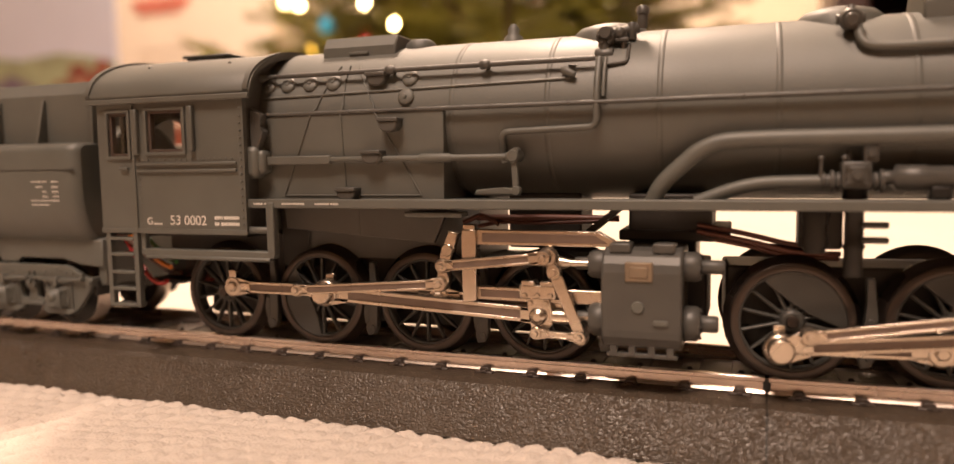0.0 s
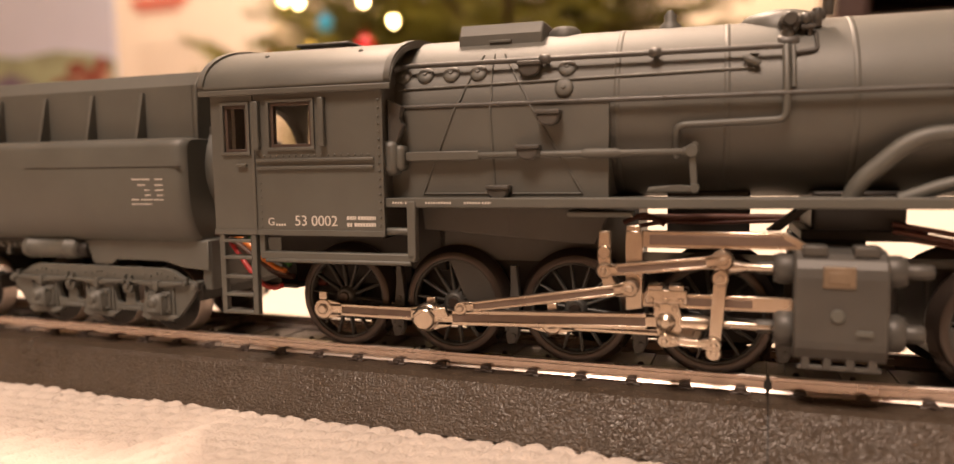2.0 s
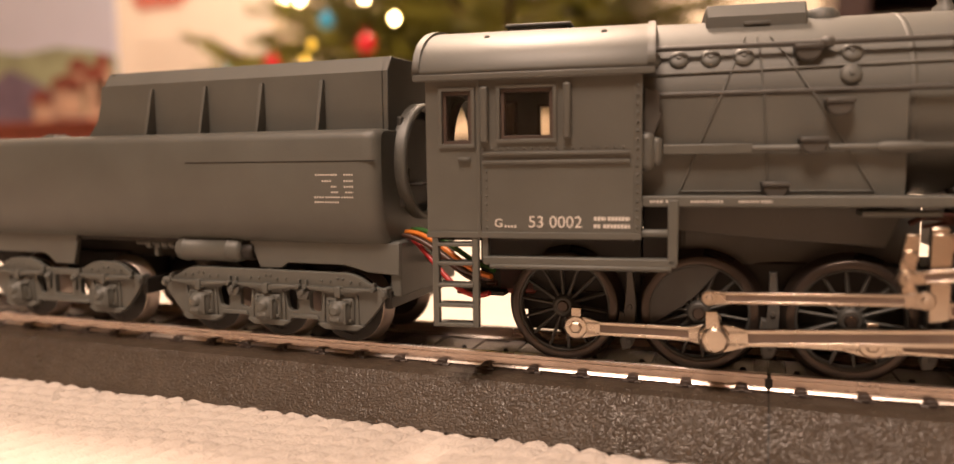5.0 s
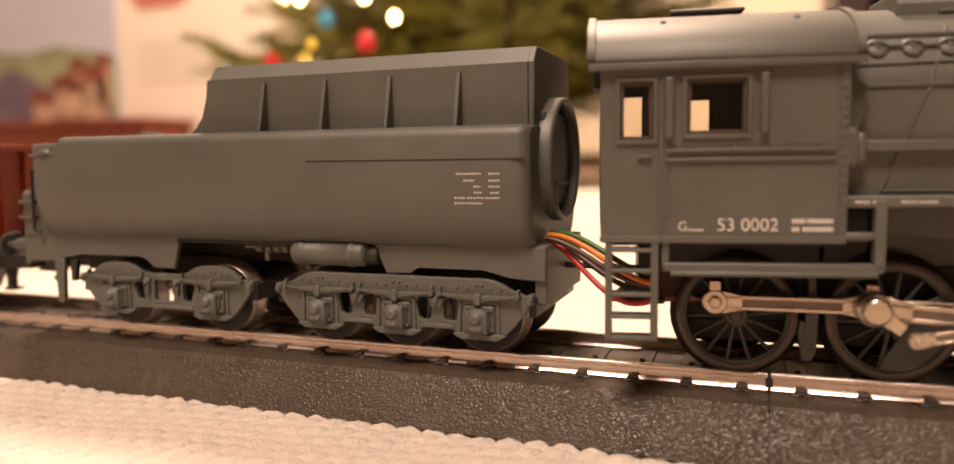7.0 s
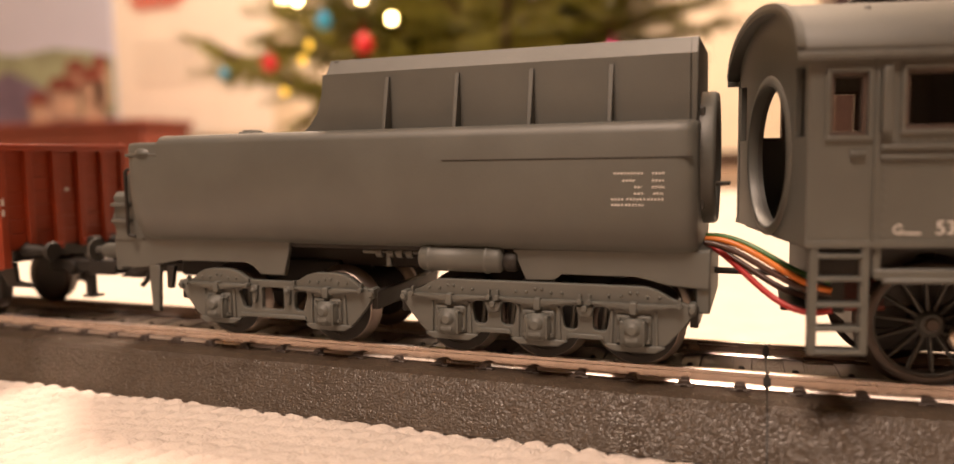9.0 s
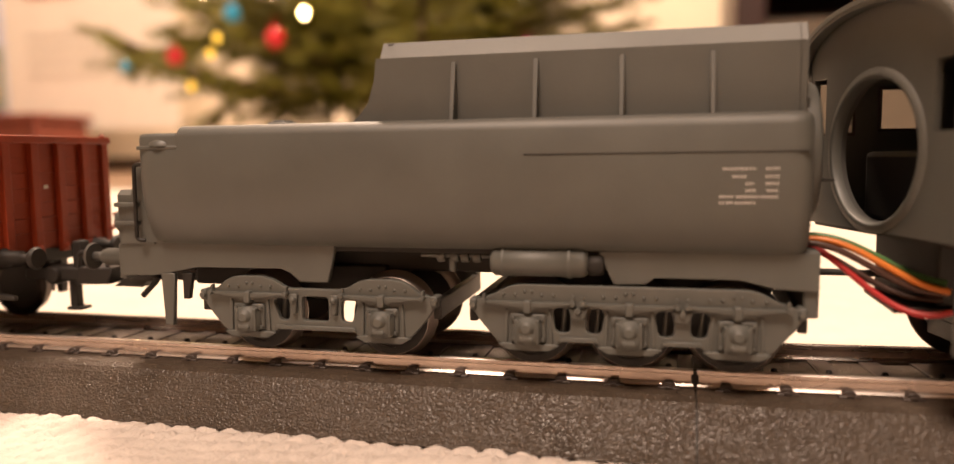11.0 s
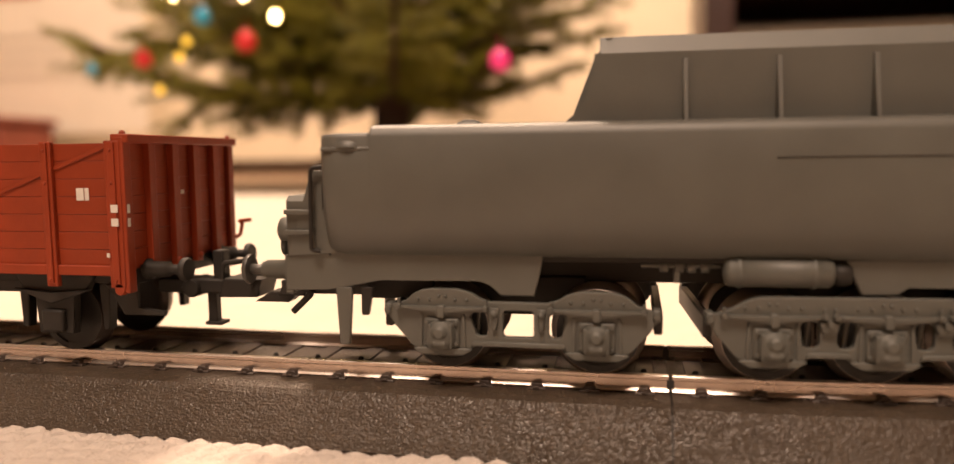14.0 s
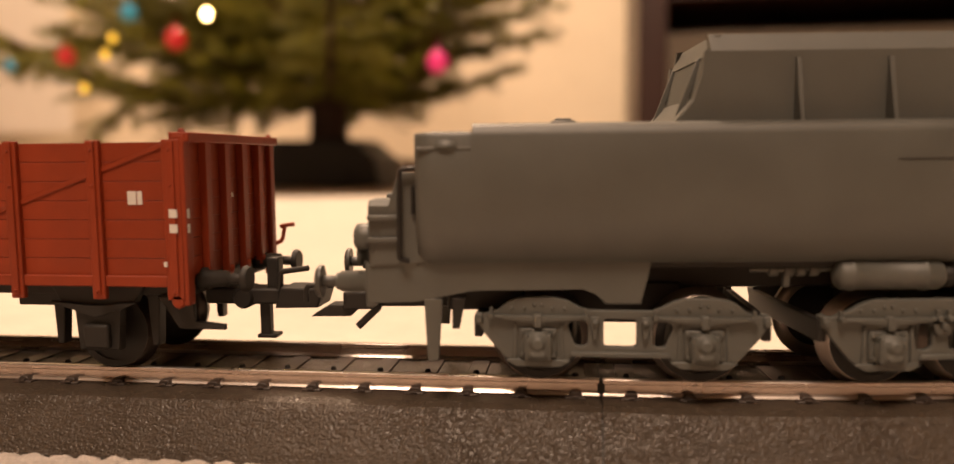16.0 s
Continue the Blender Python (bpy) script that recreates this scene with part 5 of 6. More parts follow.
    k.cyl((7.4, -10.8, 16.0), (18.4, -10.8, 16.0), 0.35, 8)
    k.box(11.8, 12.7, -11.4, -10.4, 13.6, 15.6, 0.2)
    part("air_reservoir", k, [GREY, BLACK], td, "small grey cylindrical air reservoir")
    # rear end: box, steps, grab rail, lamp, buffers, coupling
    k = Kit()
    k.prism([(-12.4, 17.0), (-5.0, 17.0), (-5.0, 25.0), (-5.8, 25.9), (-11.6, 25.9), (-12.4, 25.1)], -44.2, -37.4, 0, 0.25, "x")
    k.prism([(-44.0, 17.0), (-34.4, 17.6), (-36.8, 21.5), (-37.6, 29.6), (-40.0, 29.6)], -12.6, -11.9, 0, 0.1)
    for z in (20.2, 23.2):
        k.box(-44.2, -39.8, -13.3, -12.2, z, z + 0.7, 0.15)
    k.box(-44.2, -37.4, 5.0, 12.4, 17, 26, 0.3)
    part("rear_locker", k, GREY, td, "grey locker with steps on the tender's rear")
    k = Kit()
    k.tube(bend([(-36.8, -13.6, 30.2), (-39.7, -13.6, 30.0), (-39.9, -13.6, 18.0), (-38.6, -13.2, 17.8)], 0.8), 0.33, 8)
    k.tube(bend([(-36.8, -13.0, 28.0), (-38.0, -13.0, 27.8), (-38.0, -13.0, 24.0)], 0.6), 0.28, 8)
    part("grab_rail", k, BLACK, td, "thin black grab rail")
    k = Kit()
    k.lathe((-44.0, -9.0, 20.6), (-46.6, -9.0, 20.6), [(0, 1.6), (0.2, 1.9), (0.85, 1.9), (1, 1.3)], 18)
    k.lathe((-44.0, -8.2, 18.2), (-46.3, -8.2, 18.2), [(0, 1.1), (0.7, 1.1), (0.75, 1.7), (1, 1.7)], 14)
    part("rear_lamp", k, GREY, td, "round grey lamp housing")
    for y in (-10.2, 10.2):
        k = Kit()
        k.lathe((-44.6, y, 14.6), (-49.0, y, 14.6), [(0, 1.7), (0.1, 1.7), (0.12, 1.5), (0.85, 1.45), (0.9, 1.2), (1, 1.2)], 16)
        k.cyl((-49, y, 14.6), (-51.2, y, 14.6), 0.8, 12, 1)
        k.lathe((-51.0, y, 14.6), (-51.8, y, 14.6), [(0, 2.2), (0.5, 2.3), (1, 1.9)], 20, 1)
        part("buffer", k, [GREY, GREY_DARK], td, "grey buffer")
    k = Kit()
    for y in (-11.8, 11.8):
        k = Kit()
        k.prism([(-36.8, 12.4), (-34.3, 12.4), (-34.9, 3.8), (-36.4, 3.8)], y - 0.5, y + 0.5, 0, 0.15)
        part("rail_guard", k, GREY, td, "narrow guard iron above the rail")
    k = Kit()
    k.prism([(-33.0, 12.4), (-31.2, 12.4), (-32.0, 8.2), (-33.0, 8.2)], -12, -11, 1, 0.1)
    part("brake_block", k, [GREY, BLACK], td)
    k = Kit()
    k.box(-50, -34, -2.2, 2.2, 9.4, 11.6, 0.3)
    k.prism([(-50, 9.2), (-45.5, 9.2), (-44.5, 11.8), (-49, 11.8)], -3.4, 3.4, 0, 0.3)
    k.tube(bend([(-46, -3.0, 10.6), (-44.2, -3.0, 9.8), (-47.6, -3.0, 6.6)], 0.8), 0.55, 8)
    k.prism([(-55, 7.8), (-49, 7.8), (-47, 9.6), (-52, 9.6)], -1.6, 1.6, 0, 0.2)
    k.tube(bend([(-51.5, -2, 12.6), (-55.5, -2, 12.6), (-55.5, -2, 10.2)], 0.8), 0.4, 8)
    part("coupling_hook", k, BLACK, td, "black plastic coupler")
    # printed lines
    k = Kit()
    for z, spans in ((28.5, ((50.0, 54.0), (55.2, 56.8))), (27.5, ((51.2, 53.0), (55.2, 56.8))), (26.6, ((52.8, 53.8), (55.2, 56.8))), (25.7, ((52.8, 54.0), (55.4, 56.8))),
                     (24.9, ((49.6, 51.4), (51.7, 54.4), (54.6, 56.9))), (24.1, ((49.6, 51.2), (51.5, 54.0))), (23.4, ((49.7, 52.4), (52.7, 55.6)))):
        for a, b in spans:
            y = -float(np.interp(z, [21.2, 24, 27], [14.8, 15.7, 16.0])) - 0.1
            x = a
            while x < b:
                k.box(x, min(x + 0.26, b), y, y + 0.14, z, z + 0.26)
                x += 0.46
    part("print_block", k, WHITE, td, "small unreadable white printed lines")
    # wires to the locomotive
    for mat, y0, z0, y1, z1, sag, nm in ((WIRE_O, -7.5, 18.8, -11.5, 12.6, 0.5, "orange_wire"), (WIRE_R, -6.8, 18.2, -12.6, 10.2, -2.4, "red_wire"), (WIRE_B, -8.6, 18.4, -10.8, 12.2, -0.3, "dark_wire"),
                                         (WIRE_G, -5.0, 19.0, -10.0, 13.4, 0.6, "green_wire"), (WIRE_B, -4.0, 17.4, -9.0, 11.2, -1.2, "dark_wire")):
        k = Kit()
        pts = []
        for i in range(15):
            f = i / 14
            pts.append((61.8 + 16.5 * f, y0 + (y1 - y0) * f, z0 + (z1 - z0) * (0.5 - 0.5 * math.cos(math.pi * f)) + sag * math.sin(math.pi * f)))
        k.tube(pts, 0.45, 8)
        part(nm, k, mat, td)
    k = Kit()
    k.cyl((60, 0, 13.2), (80, 0, 13.0), 0.5, 8)
    k.box(72, 80, -10.5, 5, 9.4, 10.2, 0.2)
    part("draw_bar", k, BLACK, td)
    bogie(td, [-20.2, 1.9], "rear_bogie_frame")
    bogie(td, [24.0, 38.2, 52.4], "front_bogie_frame")
    return td


# ---------------------------------------------------------------- open wagon
def wagon():
    wg = new("open_goods_wagon")
    tagged(wg, "red-brown open goods wagon with plank sides and black underframe", "wagon")
    MOVERS.append((wg, lambda t: vehicle_pose("wagon", t)))
    x0, x1 = -62.0, 33.6
    planks = [14.9 + i * 2.74 for i in range(8)]
    for j, z in enumerate(planks[:-1]):
        k = Kit()
        k.box(0, x1 - x0, -0.5, 0.5, 0.05, 2.71, 0.05)
        me = k.mesh("plank", WAGON)
        for y in (-15.0, 15.0):
            ob = new("plank", me)
            ob.parent = wg
            ob.matrix_basis = pose(x0 * MM, y * MM, z * MM)
        k = Kit()
        k.box(-0.5, 0.5, -14.6, 14.6, 0.05, 2.71, 0.05)
        me = k.mesh("end_plank", WAGON)
        for x in (x0 + 0.4, x1 - 0.4):
            ob = new("plank", me)
            ob.parent = wg
            ob.matrix_basis = pose(x * MM, 0, z * MM)
    inner = Kit()
    inner.box(x0 + 0.5, x1 - 0.5, -14.6, 14.6, 14.2, 15.4, 0.1)
    for y in (-14.7, 14.2):
        inner.box(x0 + 0.5, x1 - 0.5, y, y + 0.5, 15, 33.9)
    for x in (x0 + 0.6, x1 - 1.1):
        inner.box(x, x + 0.5, -14.4, 14.4, 15, 33.9)
    part("wagon_inner_lining", inner, WAGON, wg)
    for x in (x1 - 1.0, 20.9, 8.2, -4.5, -17.2, -29.9, -42.6, x0 + 1.0):
        for side in (-1, 1):
            k = Kit()
            w = 1.0 if x not in (x1 - 1.0, x0 + 1.0) else 1.3
            a, b = sorted((side * 15.4, side * 16.3))
            k.box(x - w, x + w, a, b, 11.8, 34.4, 0.15)
            a, b = sorted((side * 16.2, side * 16.6))
            k.box(x - w * 0.45, x + w * 0.45, a, b, 12.4, 34.2, 0.1)
            for z in (13.0, 33.0, 28):
                k.ball((x, side * 16.6, z), 0.25, 6)
            part("side_post", k, WAGON, wg)
    for side in (-1, 1):
        a, b = sorted((side * 15.4, side * 15.75))
        for xa, xb in ((20.9, x1 - 1.0), (8.2, 20.9), (-4.5, 8.2)):
            k = Kit()
            f = lambda x: 22.0 + (x - 0.0) * 0.36
            k.prism([(xa, f(xa)), (xb, f(xb)), (xb, f(xb) + 0.7), (xa, f(xa) + 0.7)], a, b, 0, 0.08)
            part("diagonal_strap", k, WAGON, wg)
        k = Kit()
        k.box(x0, x1, *sorted((side * 15.3, side * 16.0)), 13.6, 15.2, 0.15)
        part("sole_bar", k, WAGON, wg)
    for x, s in ((x1, 1), (x0, -1)):
        for y in (-9.4, -3.1, 3.1, 9.4):
            k = Kit()
            k.box(*sorted((x, x + s * 1.2)), y - 0.85, y + 0.85, 13.6, 35.0, 0.15)
            k.ball((x + s * 1.0, y, 14.6), 0.7, 8)
            part("end_post", k, WAGON, wg)
        k = Kit()
        k.box(*sorted((x - s * 1.3, x + s * 1.7)), -16.0, 16.0, 34.02, 35.4, 0.2)
        for y in (-15.2, 15.2):
            k.ball((x + s * 0.3, y, 35.5), 0.5, 8)
            k.box(*sorted((x - s * 0.8, x + s * 0.9)), y - 0.9, y + 0.9, 11.0, 35.0, 0.2)
        part("end_rail", k, WAGON, wg)
    k = Kit()
    k.cyl((x1 - 0.8, -16.3, 11.6), (x1 - 0.8, -15.0, 11.6), 1.0, 12)
    part("tie_loop", k, WAGON, wg)
    k = Kit()
    k.tube(bend([(x1 + 1.4, 14.5, 16.5), (x1 + 2.4, 15.0, 17.0), (x1 + 2.8, 15.2, 19.4), (x1 + 2.0, 15.2, 19.6), (x1 + 4.6, 15.2, 19.9)], 0.5), 0.38, 8)
    part("brake_handle", k, WAGON, wg)
    k = Kit()
    for a, b, z0, z1 in ((25.6, 26.9, 25.3, 27.2), (27.1, 27.8, 25.3, 27.2), (32.3, 33.5, 23.5, 24.7), (32.3, 33.5, 21.4, 22.6), (31.2, 31.7, 16.6, 17.3)):
        y = -15.62 if a < 30 else -16.68
        k.box(a, b, y, y + 0.1, z0, z1)
    for z in (23.4, 21.3):
        k.box(x1 + 1.0, x1 + 1.06, -15.9, -15.3, z, z + 1.3)
    k.box(x1 + 0.2, x1 + 0.28, -0.6, 0.4, 25.6, 26.3)
    part("printed_label", k, WHITE, wg, "small white printed label panels")
    k = Kit()
    k.box(x0 + 1, x1 - 0.5, -12.5, 12.5, 11.8, 14.6, 0.2)
    for side in (-1, 1):
        for xw in (18.6, -47):
            a, b = sorted((side * 13.4, side * 11.8))
            k.prism([(xw - 7.5, 13.6), (xw + 7.5, 13.6), (xw + 5.8, 10.6), (xw + 3.4, 9.8), (xw + 3.2, 3.6), (xw - 3.2, 3.6), (xw - 3.4, 9.8), (xw - 5.8, 10.6)], a, b, 0, 0.2)
            k.box(xw - 2.0, xw + 2.0, *sorted((side * 14.4, side * 13.2)), 4.0, 7.6, 0.4)
            k.prism([(xw - 7, 11.0), (xw, 8.6), (xw + 7, 11.0), (xw, 10.4)], *sorted((side * 14.3, side * 13.2)), 0, 0.15)
            for sx in (-1, 1):
                k.prism([(xw + sx * 6.6, 12), (xw + sx * 8.6, 12), (xw + sx * 8.2, 4.0), (xw + sx * 7.2, 4.0)], *sorted((side * 11.4, side * 9.4)), 0, 0.2)
        k.box(5, 12, *sorted((side * 12.2, side * 11.0)), 10, 13, 0.2)
    k.prism([(28, 11.8), (33.6, 11.8), (33.6, 8.0), (38.2, 7.8), (38.2, 7.0), (31.2, 7.0), (30.4, 9.0)], -13.4, -12.4, 0, 0.2)
    part("underframe", k, BLACK, wg, "black underframe with axle guards")
    for xw in (18.6, -47):
        for side in (-1, 1):
            w = part("wagon_wheel", truck_wheel(5.7), [BLACK, TYRE], wg, "black disc wheel with a metal tyre")
            if side > 0:
                for v in w.data.vertices:
                    v.co.y = -v.co.y
                w.data.flip_normals()
            MOVERS.append((w, lambda t, xw=xw, side=side: pose(xw * MM, side * 8.6 * MM, 5.7 * MM, 0, math.degrees((travelled(t) - TRAVEL[0][1]) / 5.7), 0)))
    for y in (-10.2, 10.2):
        k = Kit()
        k.lathe((x1 - 0.2, y, 14.0), (x1 + 6.5, y, 14.0), [(0, 1.7), (0.15, 1.7), (0.2, 1.3), (0.6, 1.25), (0.62, 0.8), (1, 0.8)], 16)
        k.lathe((x1 + 6.4, y, 14.0), (x1 + 7.3, y, 14.0), [(0, 1.9), (0.5, 2.0), (1, 1.7)], 20)
        part("buffer", k, BLACK, wg, "black buffer with a round head")
    k = Kit()
    k.box(x1 - 4, x1 + 9, -2.2, 2.2, 8.6, 11.2, 0.4)
    k.cyl((x1 + 2.5, -2.8, 9.6), (x1 + 2.5, 2.8, 9.6), 1.7, 14)
    k.box(x1 + 4.5, x1 + 6.2, -0.8, 0.8, 3.2, 9.2, 0.2)
    k.box(x1 + 4.2, x1 + 7.4, -1.4, 1.4, 3.0, 3.6, 0.15)
    k.prism([(x1 + 8, 8.2), (x1 + 15, 8.4), (x1 + 16, 11.4), (x1 + 9, 11.4)], -3.2, 3.2, 0, 0.3)
    k.tube(bend([(x1 + 8.6, -2.8, 11.2), (x1 + 9.0, -2.8, 14.0), (x1 + 13.6, -2.8, 14.6)], 0.8), 0.45, 8)
    k.box(x1 + 6, x1 + 8, -1.2, 1.2, 10.8, 16.0, 0.3)
    part("coupler", k, BLACK, wg, "black plastic coupler with a loop")
    return wg


locomotive()
tender()
wagon()


# ---------------------------------------------------------------- things behind, out of focus
def christmas_tree(cx, cy):
    root = tagged(new("christmas_tree"), "green spruce Christmas tree with fairy lights in a black stand", "tree")
    root.location = (cx, cy, -0.006)
    rng = random.Random(11)
    k = Kit()
    k.lathe((0, 0, 30), (0, 0, 1150), [(0, 46), (0.05, 36), (0.3, 28), (0.7, 15), (1, 4)], 14)
    part("trunk", k, BARK, root, "dark brown tapered trunk")
    verts, faces = [], []

    def needle_twig(p, d, length):
        n = int(length / 6)
        side = d.cross(Vector((0, 0, 1)))
        side = side.normalized() if side.length > 0.01 else Vector((1, 0, 0))
        up = side.cross(d).normalized()
        for i in range(n):
            b = p + d * (length * i / n)
            for _ in range(4):
                a = rng.uniform(0, 6.28)
                w = (side * math.cos(a) + up * math.sin(a) * 0.7 + d * 0.7).normalized() * rng.uniform(16, 27)
                q = d.cross(w).normalized() * 1.7
                j = len(verts)
                verts.extend([b + q, b - q, b + w])
                faces.append((j, j + 1, j + 2))

    limbs = Kit()

    def bough(pts, L, f):
        limbs.tube(pts, 3.2 + 3 * (1 - f), 5)
        for s in np.arange(0.15, 1.0, 0.08):
            i = min(int(s * 4), 3)
            p = pts[i].lerp(pts[i + 1], s * 4 - i)
            d = (pts[i + 1] - pts[i]).normalized()
            lat = d.cross(Vector((0, 0, 1))).normalized()
            for e in (-1, 1):
                tw = (d * 0.7 + lat * e * rng.uniform(0.6, 1.0) + Vector((0, 0, rng.uniform(-0.35, 0.15)))).normalized()
                needle_twig(p, tw, L * (0.36 - 0.22 * s) * rng.uniform(0.8, 1.2))
        needle_twig(pts[3], (pts[4] - pts[3]).normalized(), L * 0.27)

    z = 185.0
    while z < 1080:
        f = (z - 150) / 930
        count = 9 if f < 0.45 else 6
        turn = rng.uniform(0, 6.28)
        for c in range(count):
            a = turn + 6.283 * c / count + rng.uniform(-0.2, 0.2)
            L = (530 - 440 * f) * rng.uniform(0.8, 1.08)
            if z < 255 and math.cos(a - 0.3) > 0.5:
                L *= 0.62
            out = Vector((math.cos(a), math.sin(a), 0))
            pts = [Vector((0, 0, z)) + out * (L * s) + Vector((0, 0, -L * 0.10 * math.sin(s * 2.3) + L * 0.14 * s * s)) for s in (0, 0.25, 0.5, 0.75, 1)]
            bough(pts, L, f)
        z += rng.uniform(42, 60)
    # a few long low boughs that hang on the open side
    for a, z, L, drop in ((3.05, 270, 520, 0.34), (3.35, 330, 560, 0.20), (2.75, 240, 430, 0.30), (3.9, 300, 480, 0.22), (4.3, 390, 500, 0.12)):
        out = Vector((math.cos(a), math.sin(a), 0))
        bough([Vector((0, 0, z)) + out * (L * s) + Vector((0, 0, -L * drop * s * s)) for s in (0, 0.25, 0.5, 0.75, 1)], L, 0.2)
    tagged(part("limb_wood", limbs, BARK, root), kind="stuff")
    me = bpy.data.meshes.new("crown")
    me.from_pydata([tuple(v * MM) for v in verts], [], faces)
    me.materials.append(NEEDLE)
    cr = new("crown", me)
    cr.parent = root
    tagged(cr, "dense yellowish green needles", kind="stuff")
    k = Kit()
    k.prism([(-118, 0), (118, 0), (110, 50), (70, 84), (-70, 84), (-110, 50)], -95, 95, 0, 6)
    part("tree_stand", k, BLACK, root, "squat black tree stand")


christmas_tree(-0.455, 1.26)


def nearer(p, f=0.80):
    """Moves a hanging thing out to the tips of the branches, towards the track."""
    c = Vector((-0.002, -0.12, 0.041))
    return c + (Vector(p) - c) * f


def bauble(p, r, mat, label):
    k = Kit()
    k.ball((0, 0, 0), r, 20)
    k.cyl((0, 0, r * 0.9), (0, 0, r * 1.25), r * 0.22, 10)
    k.tube([(0, 0, r * 1.2), (0, 0, r * 2.0)], 0.5, 5)
    ob = tagged(part("christmas_bauble", k, mat), label, "ornament", "tree ornaments")
    ob.location = nearer(p)
    ob.scale = (0.8, 0.8, 0.8)


BLUE = material("blue_bauble_gloss", (0.02, 0.30, 0.50), 0.25, 0, 0.05, 50)
REDB = material("red_bauble_gloss", (0.55, 0.012, 0.02), 0.25, 0, 0.05, 50)
PINK = material("pink_bauble_gloss", (0.75, 0.03, 0.25), 0.25, 0, 0.05, 50)
for p, r, m, lab in (((-0.700, 1.03, 0.276), 14, BLUE, "glossy blue Christmas bauble on the tree"), ((-0.624, 1.03, 0.233), 17, REDB, "glossy red Christmas bauble on the tree"),
                     ((-0.812, 1.03, 0.211), 15, REDB, "glossy red Christmas bauble on the tree"), ((-0.911, 1.03, 0.198), 9, BLUE, "small pale blue Christmas bauble on the tree"),
                     ((-0.190, 0.93, 0.175), 15, PINK, "glossy pink Christmas bauble on the tree"), ((-0.09, 1.2, 0.36), 12, REDB, "small red Christmas bauble on the tree")):
    bauble(p, r, m, lab)

BULB = material("warm_fairy_bulb", (1.0, 0.66, 0.26), 0.4, emit=40)
BULB_DIM = material("dim_yellow_fairy_bulb", (1.0, 0.62, 0.08), 0.4, emit=1.7)
for p, bright in (((-0.83, 1.1, 0.337), 1), ((-0.797, 1.1, 0.332), 1), ((-0.664, 1.1, 0.324), 1), ((-0.606, 1.1, 0.284), 1), ((-0.79, 1.1, 0.224), 0), ((-0.831, 1.1, 0.168), 0),
                  ((-0.775, 1.1, 0.25), 0), ((-0.52, 1.0, 0.42), 1), ((-0.33, 1.04, 0.45), 1), ((-0.95, 1.1, 0.46), 1)):
    k = Kit()
    k.lathe((0, 0, -6), (0, 0, 7), [(0, 1.2), (0.2, 4.2), (0.5, 4.8), (0.8, 3.8), (1, 1.0)], 12, 0)
    k.cyl((0, 0, 6), (0, 0, 12), 2.6, 10, 1)
    ob = tagged(part("fairy_light", k, [BULB if bright else BULB_DIM, BLACK]), "small warm glowing fairy light on the tree", "light", "fairy lights")
    ob.location = nearer(p)


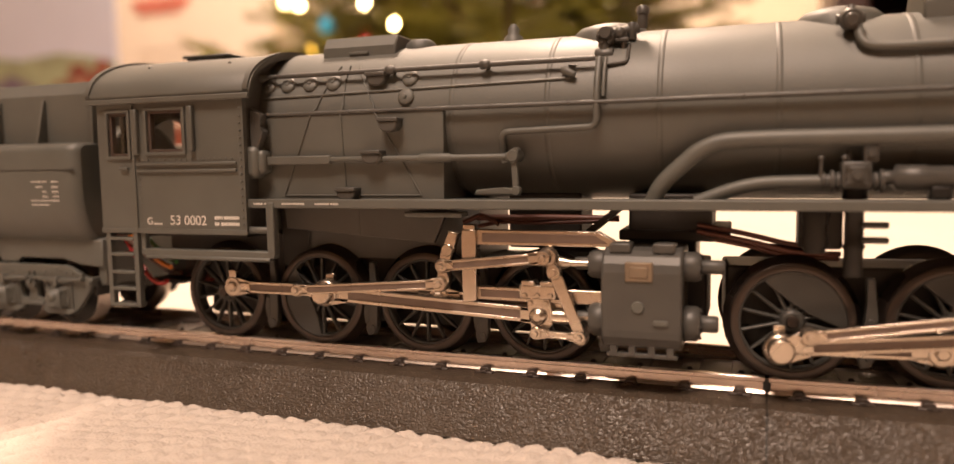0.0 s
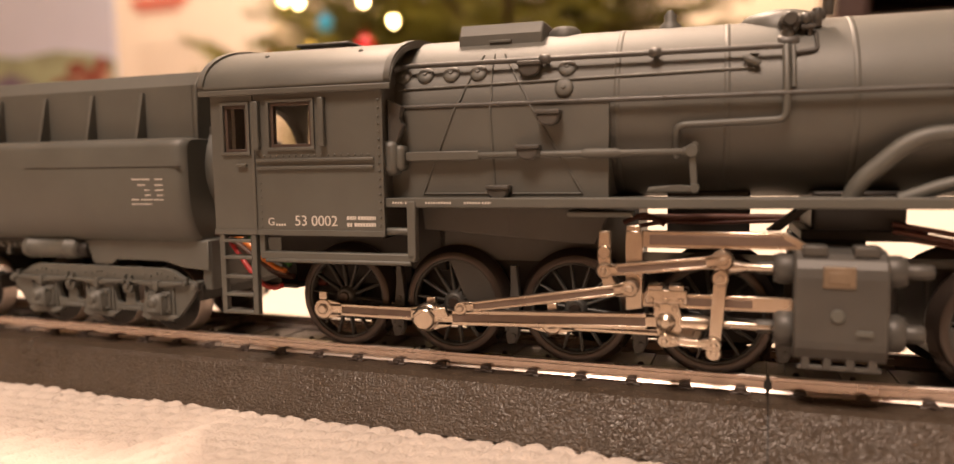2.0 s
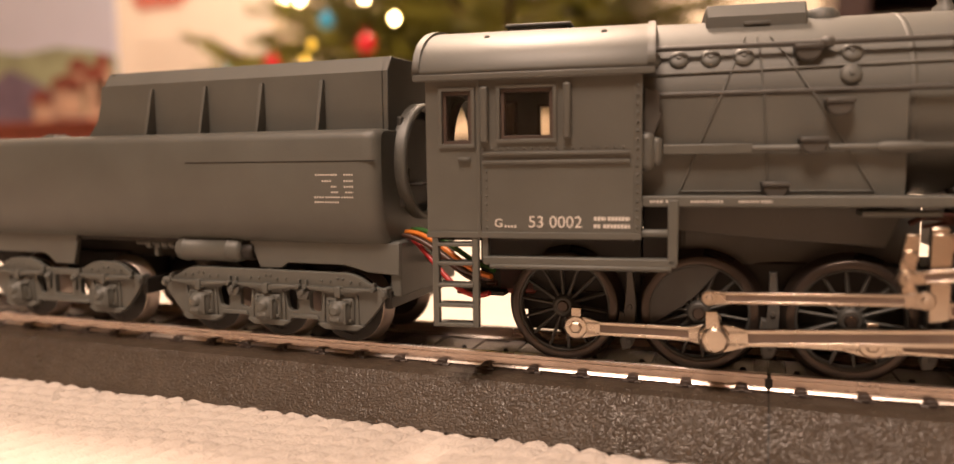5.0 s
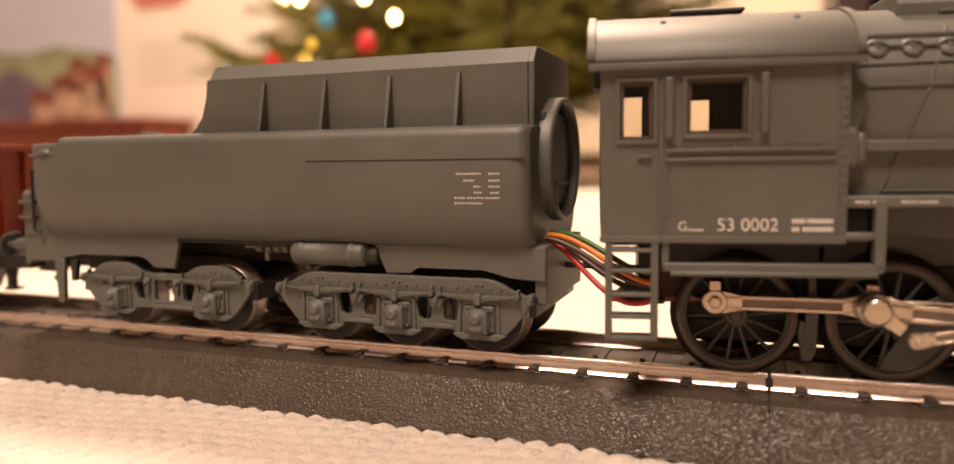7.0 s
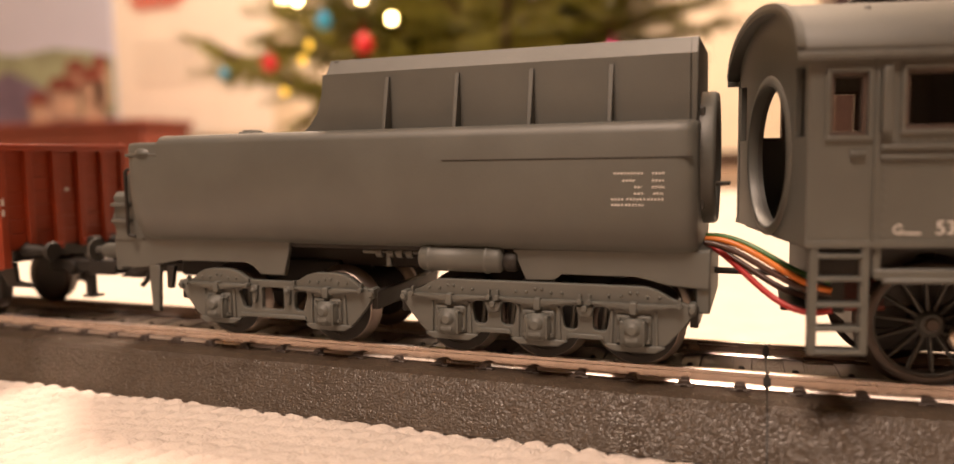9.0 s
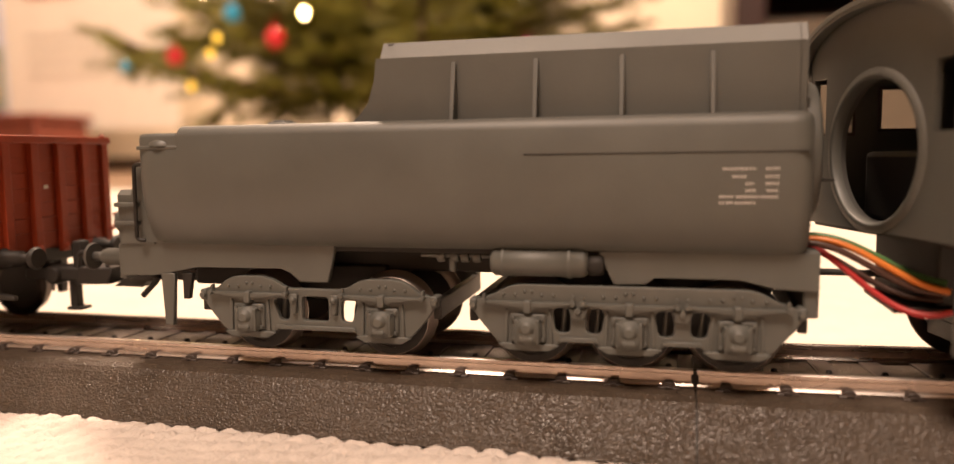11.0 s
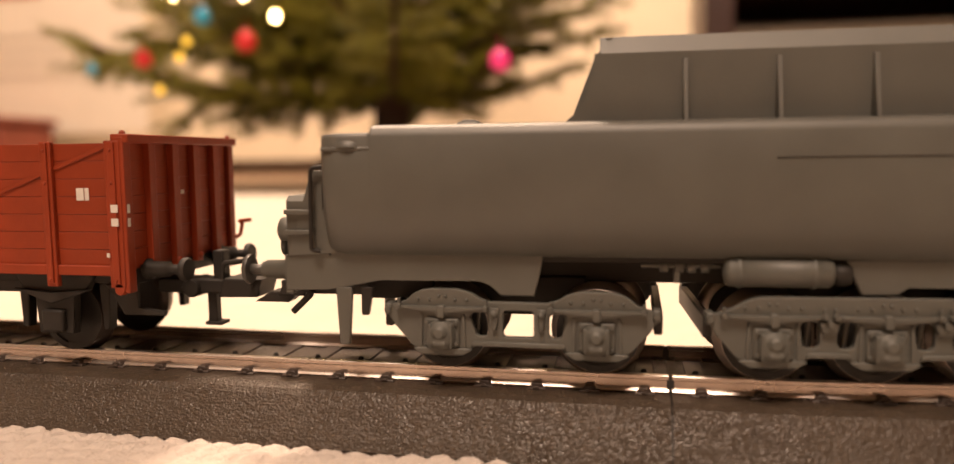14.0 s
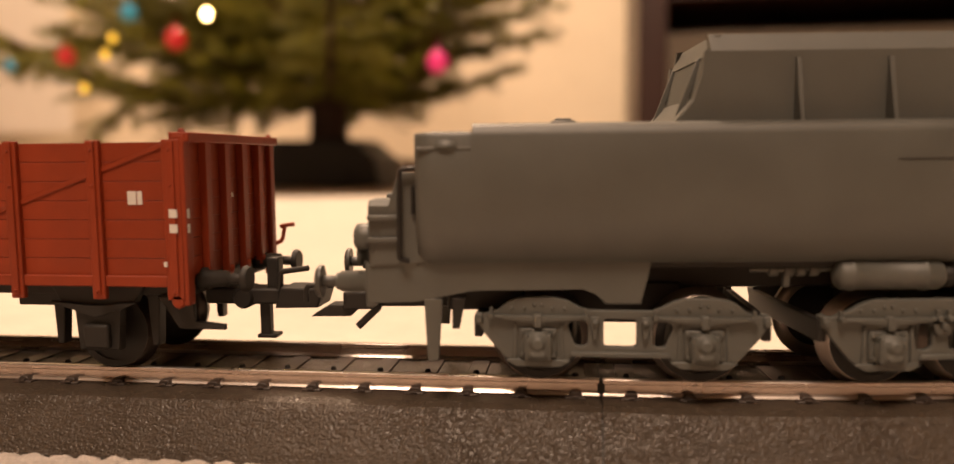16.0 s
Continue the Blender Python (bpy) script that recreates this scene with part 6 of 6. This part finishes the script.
def wall_prints():
    sky = material("printed_pale_blue_sky", (0.50, 0.53, 0.66), 0.55, 0, 0.05, 6)
    hill = material("printed_green_hill", (0.24, 0.27, 0.17), 0.6, 0, 0.3, 14)
    dusk = material("printed_violet_hill", (0.13, 0.10, 0.15), 0.6, 0, 0.3, 14)
    pale = material("printed_pale_house_wall", (0.48, 0.33, 0.24), 0.6, 0, 0.25, 20)
    roof = material("printed_red_roof", (0.22, 0.055, 0.035), 0.6, 0, 0.3, 20)
    k = Kit()
    k.box(-2900, -2040, 1895, 1905, 150, 1100)
    board = tagged(part("landscape_print", k, sky), "large print of hills and village under pale sky", "poster")
    k = Kit()
    k.prism([(-2900, 200), (-2040, 200), (-2040, 395), (-2150, 420), (-2300, 440), (-2480, 425), (-2700, 455), (-2900, 430)], 1891, 1895)
    part("printed_hill", k, hill, board)
    k = Kit()
    k.prism([(-2900, 180), (-2290, 180), (-2300, 270), (-2420, 330), (-2530, 375), (-2650, 320), (-2900, 360)], 1887, 1891)
    part("printed_dark_hill", k, dusk, board)
    for x, z, w, h in ((-2260, 215, 130, 80), (-2130, 200, 90, 120), (-2380, 190, 90, 60), (-2200, 300, 80, 50), (-2090, 250, 60, 110)):
        k = Kit()
        k.box(x - w / 2, x + w / 2, 1883, 1887, z - 20, z + h)
        part("printed_house", k, pale, board)
        k = Kit()
        k.prism([(x - w * 0.6, z + h), (x + w * 0.6, z + h), (x + w * 0.35, z + h + 45), (x - w * 0.35, z + h + 45)], 1880, 1883)
        part("printed_roof", k, roof, board)
    paper = material("white_poster_paper", (0.80, 0.74, 0.64), 0.6, 0, 0.03, 20)
    k = Kit()
    k.box(-2030, -1420, 1900, 1904, 130, 1100)
    poster = tagged(part("paper_poster", k, paper), "white paper poster with a red heading", "poster")
    k = Kit()
    k.box(-1960, -1730, 1897, 1900, 560, 590)
    k.box(-1940, -1760, 1897, 1900, 540, 552)
    part("red_heading_bar", k, material("printed_red", (0.6, 0.16, 0.12), 0.6, 0, 0.1, 40), poster)
    k = Kit()
    for z in (420, 380, 340, 300):
        k.box(-1950, -1650, 1898, 1900, z, z + 7)
    part("grey_text_bar", k, material("printed_grey", (0.55, 0.5, 0.44), 0.6, 0, 0.1, 40), poster)
    k = Kit()
    k.box(-2900, -1700, 1650, 1850, -6, 150, 8)
    wood = material("red_brown_chest_wood", (0.20, 0.045, 0.025), 0.45, 0, 0.2, 15)
    chest = tagged(part("low_chest", k, wood), "low red-brown chest below the prints", "chest")
    k = Kit()
    k.box(-2900, -1690, 1640, 1860, 150, 170, 4)
    part("lid", k, wood, chest)


wall_prints()


def cabinet():
    k = Kit()
    x0, x1, y0, y1 = 150, 1350, 1800, 2250
    k.box(x0 + 70, x1 - 70, y1 - 20, y1, -6, 1250)
    c = tagged(part("tall_cabinet", k, WOODDARK), "tall dark brown wooden cabinet with open shelves", "cabinet")
    for x in (x0, x1 - 70):
        k = Kit()
        k.box(x, x + 70, y0, y1, -6, 1250, 4)
        part("cabinet_side", k, WOODDARK, c)
    for z in (-6, 420, 820, 1220):
        k = Kit()
        k.box(x0 + 70, x1 - 70, y0, y1 - 20, z, z + 35, 3)
        part("shelf", k, WOODDARK, c)
    k = Kit()
    k.box(x0 + 72, x1 - 72, y0 + 60, y0 + 75, 30, 350, 3)
    part("grey_panel", k, PANELG, c, "grey beige panel in the cabinet")
    k = Kit()
    k.box(x0 + 240, x0 + 640, y0 + 80, y1 - 60, 455, 560, 8)
    k.box(x0 + 260, x0 + 620, y0 + 74, y0 + 82, 480, 490, 1)
    tagged(part("media_player", k, BLACK), "flat black media player on the cabinet shelf", "player")


cabinet()


# ---------------------------------------------------------------- movement
def motions():
    for ob, at in MOVERS:
        walk(ob, [(t, at(t)) for t in STEPS])


motions()
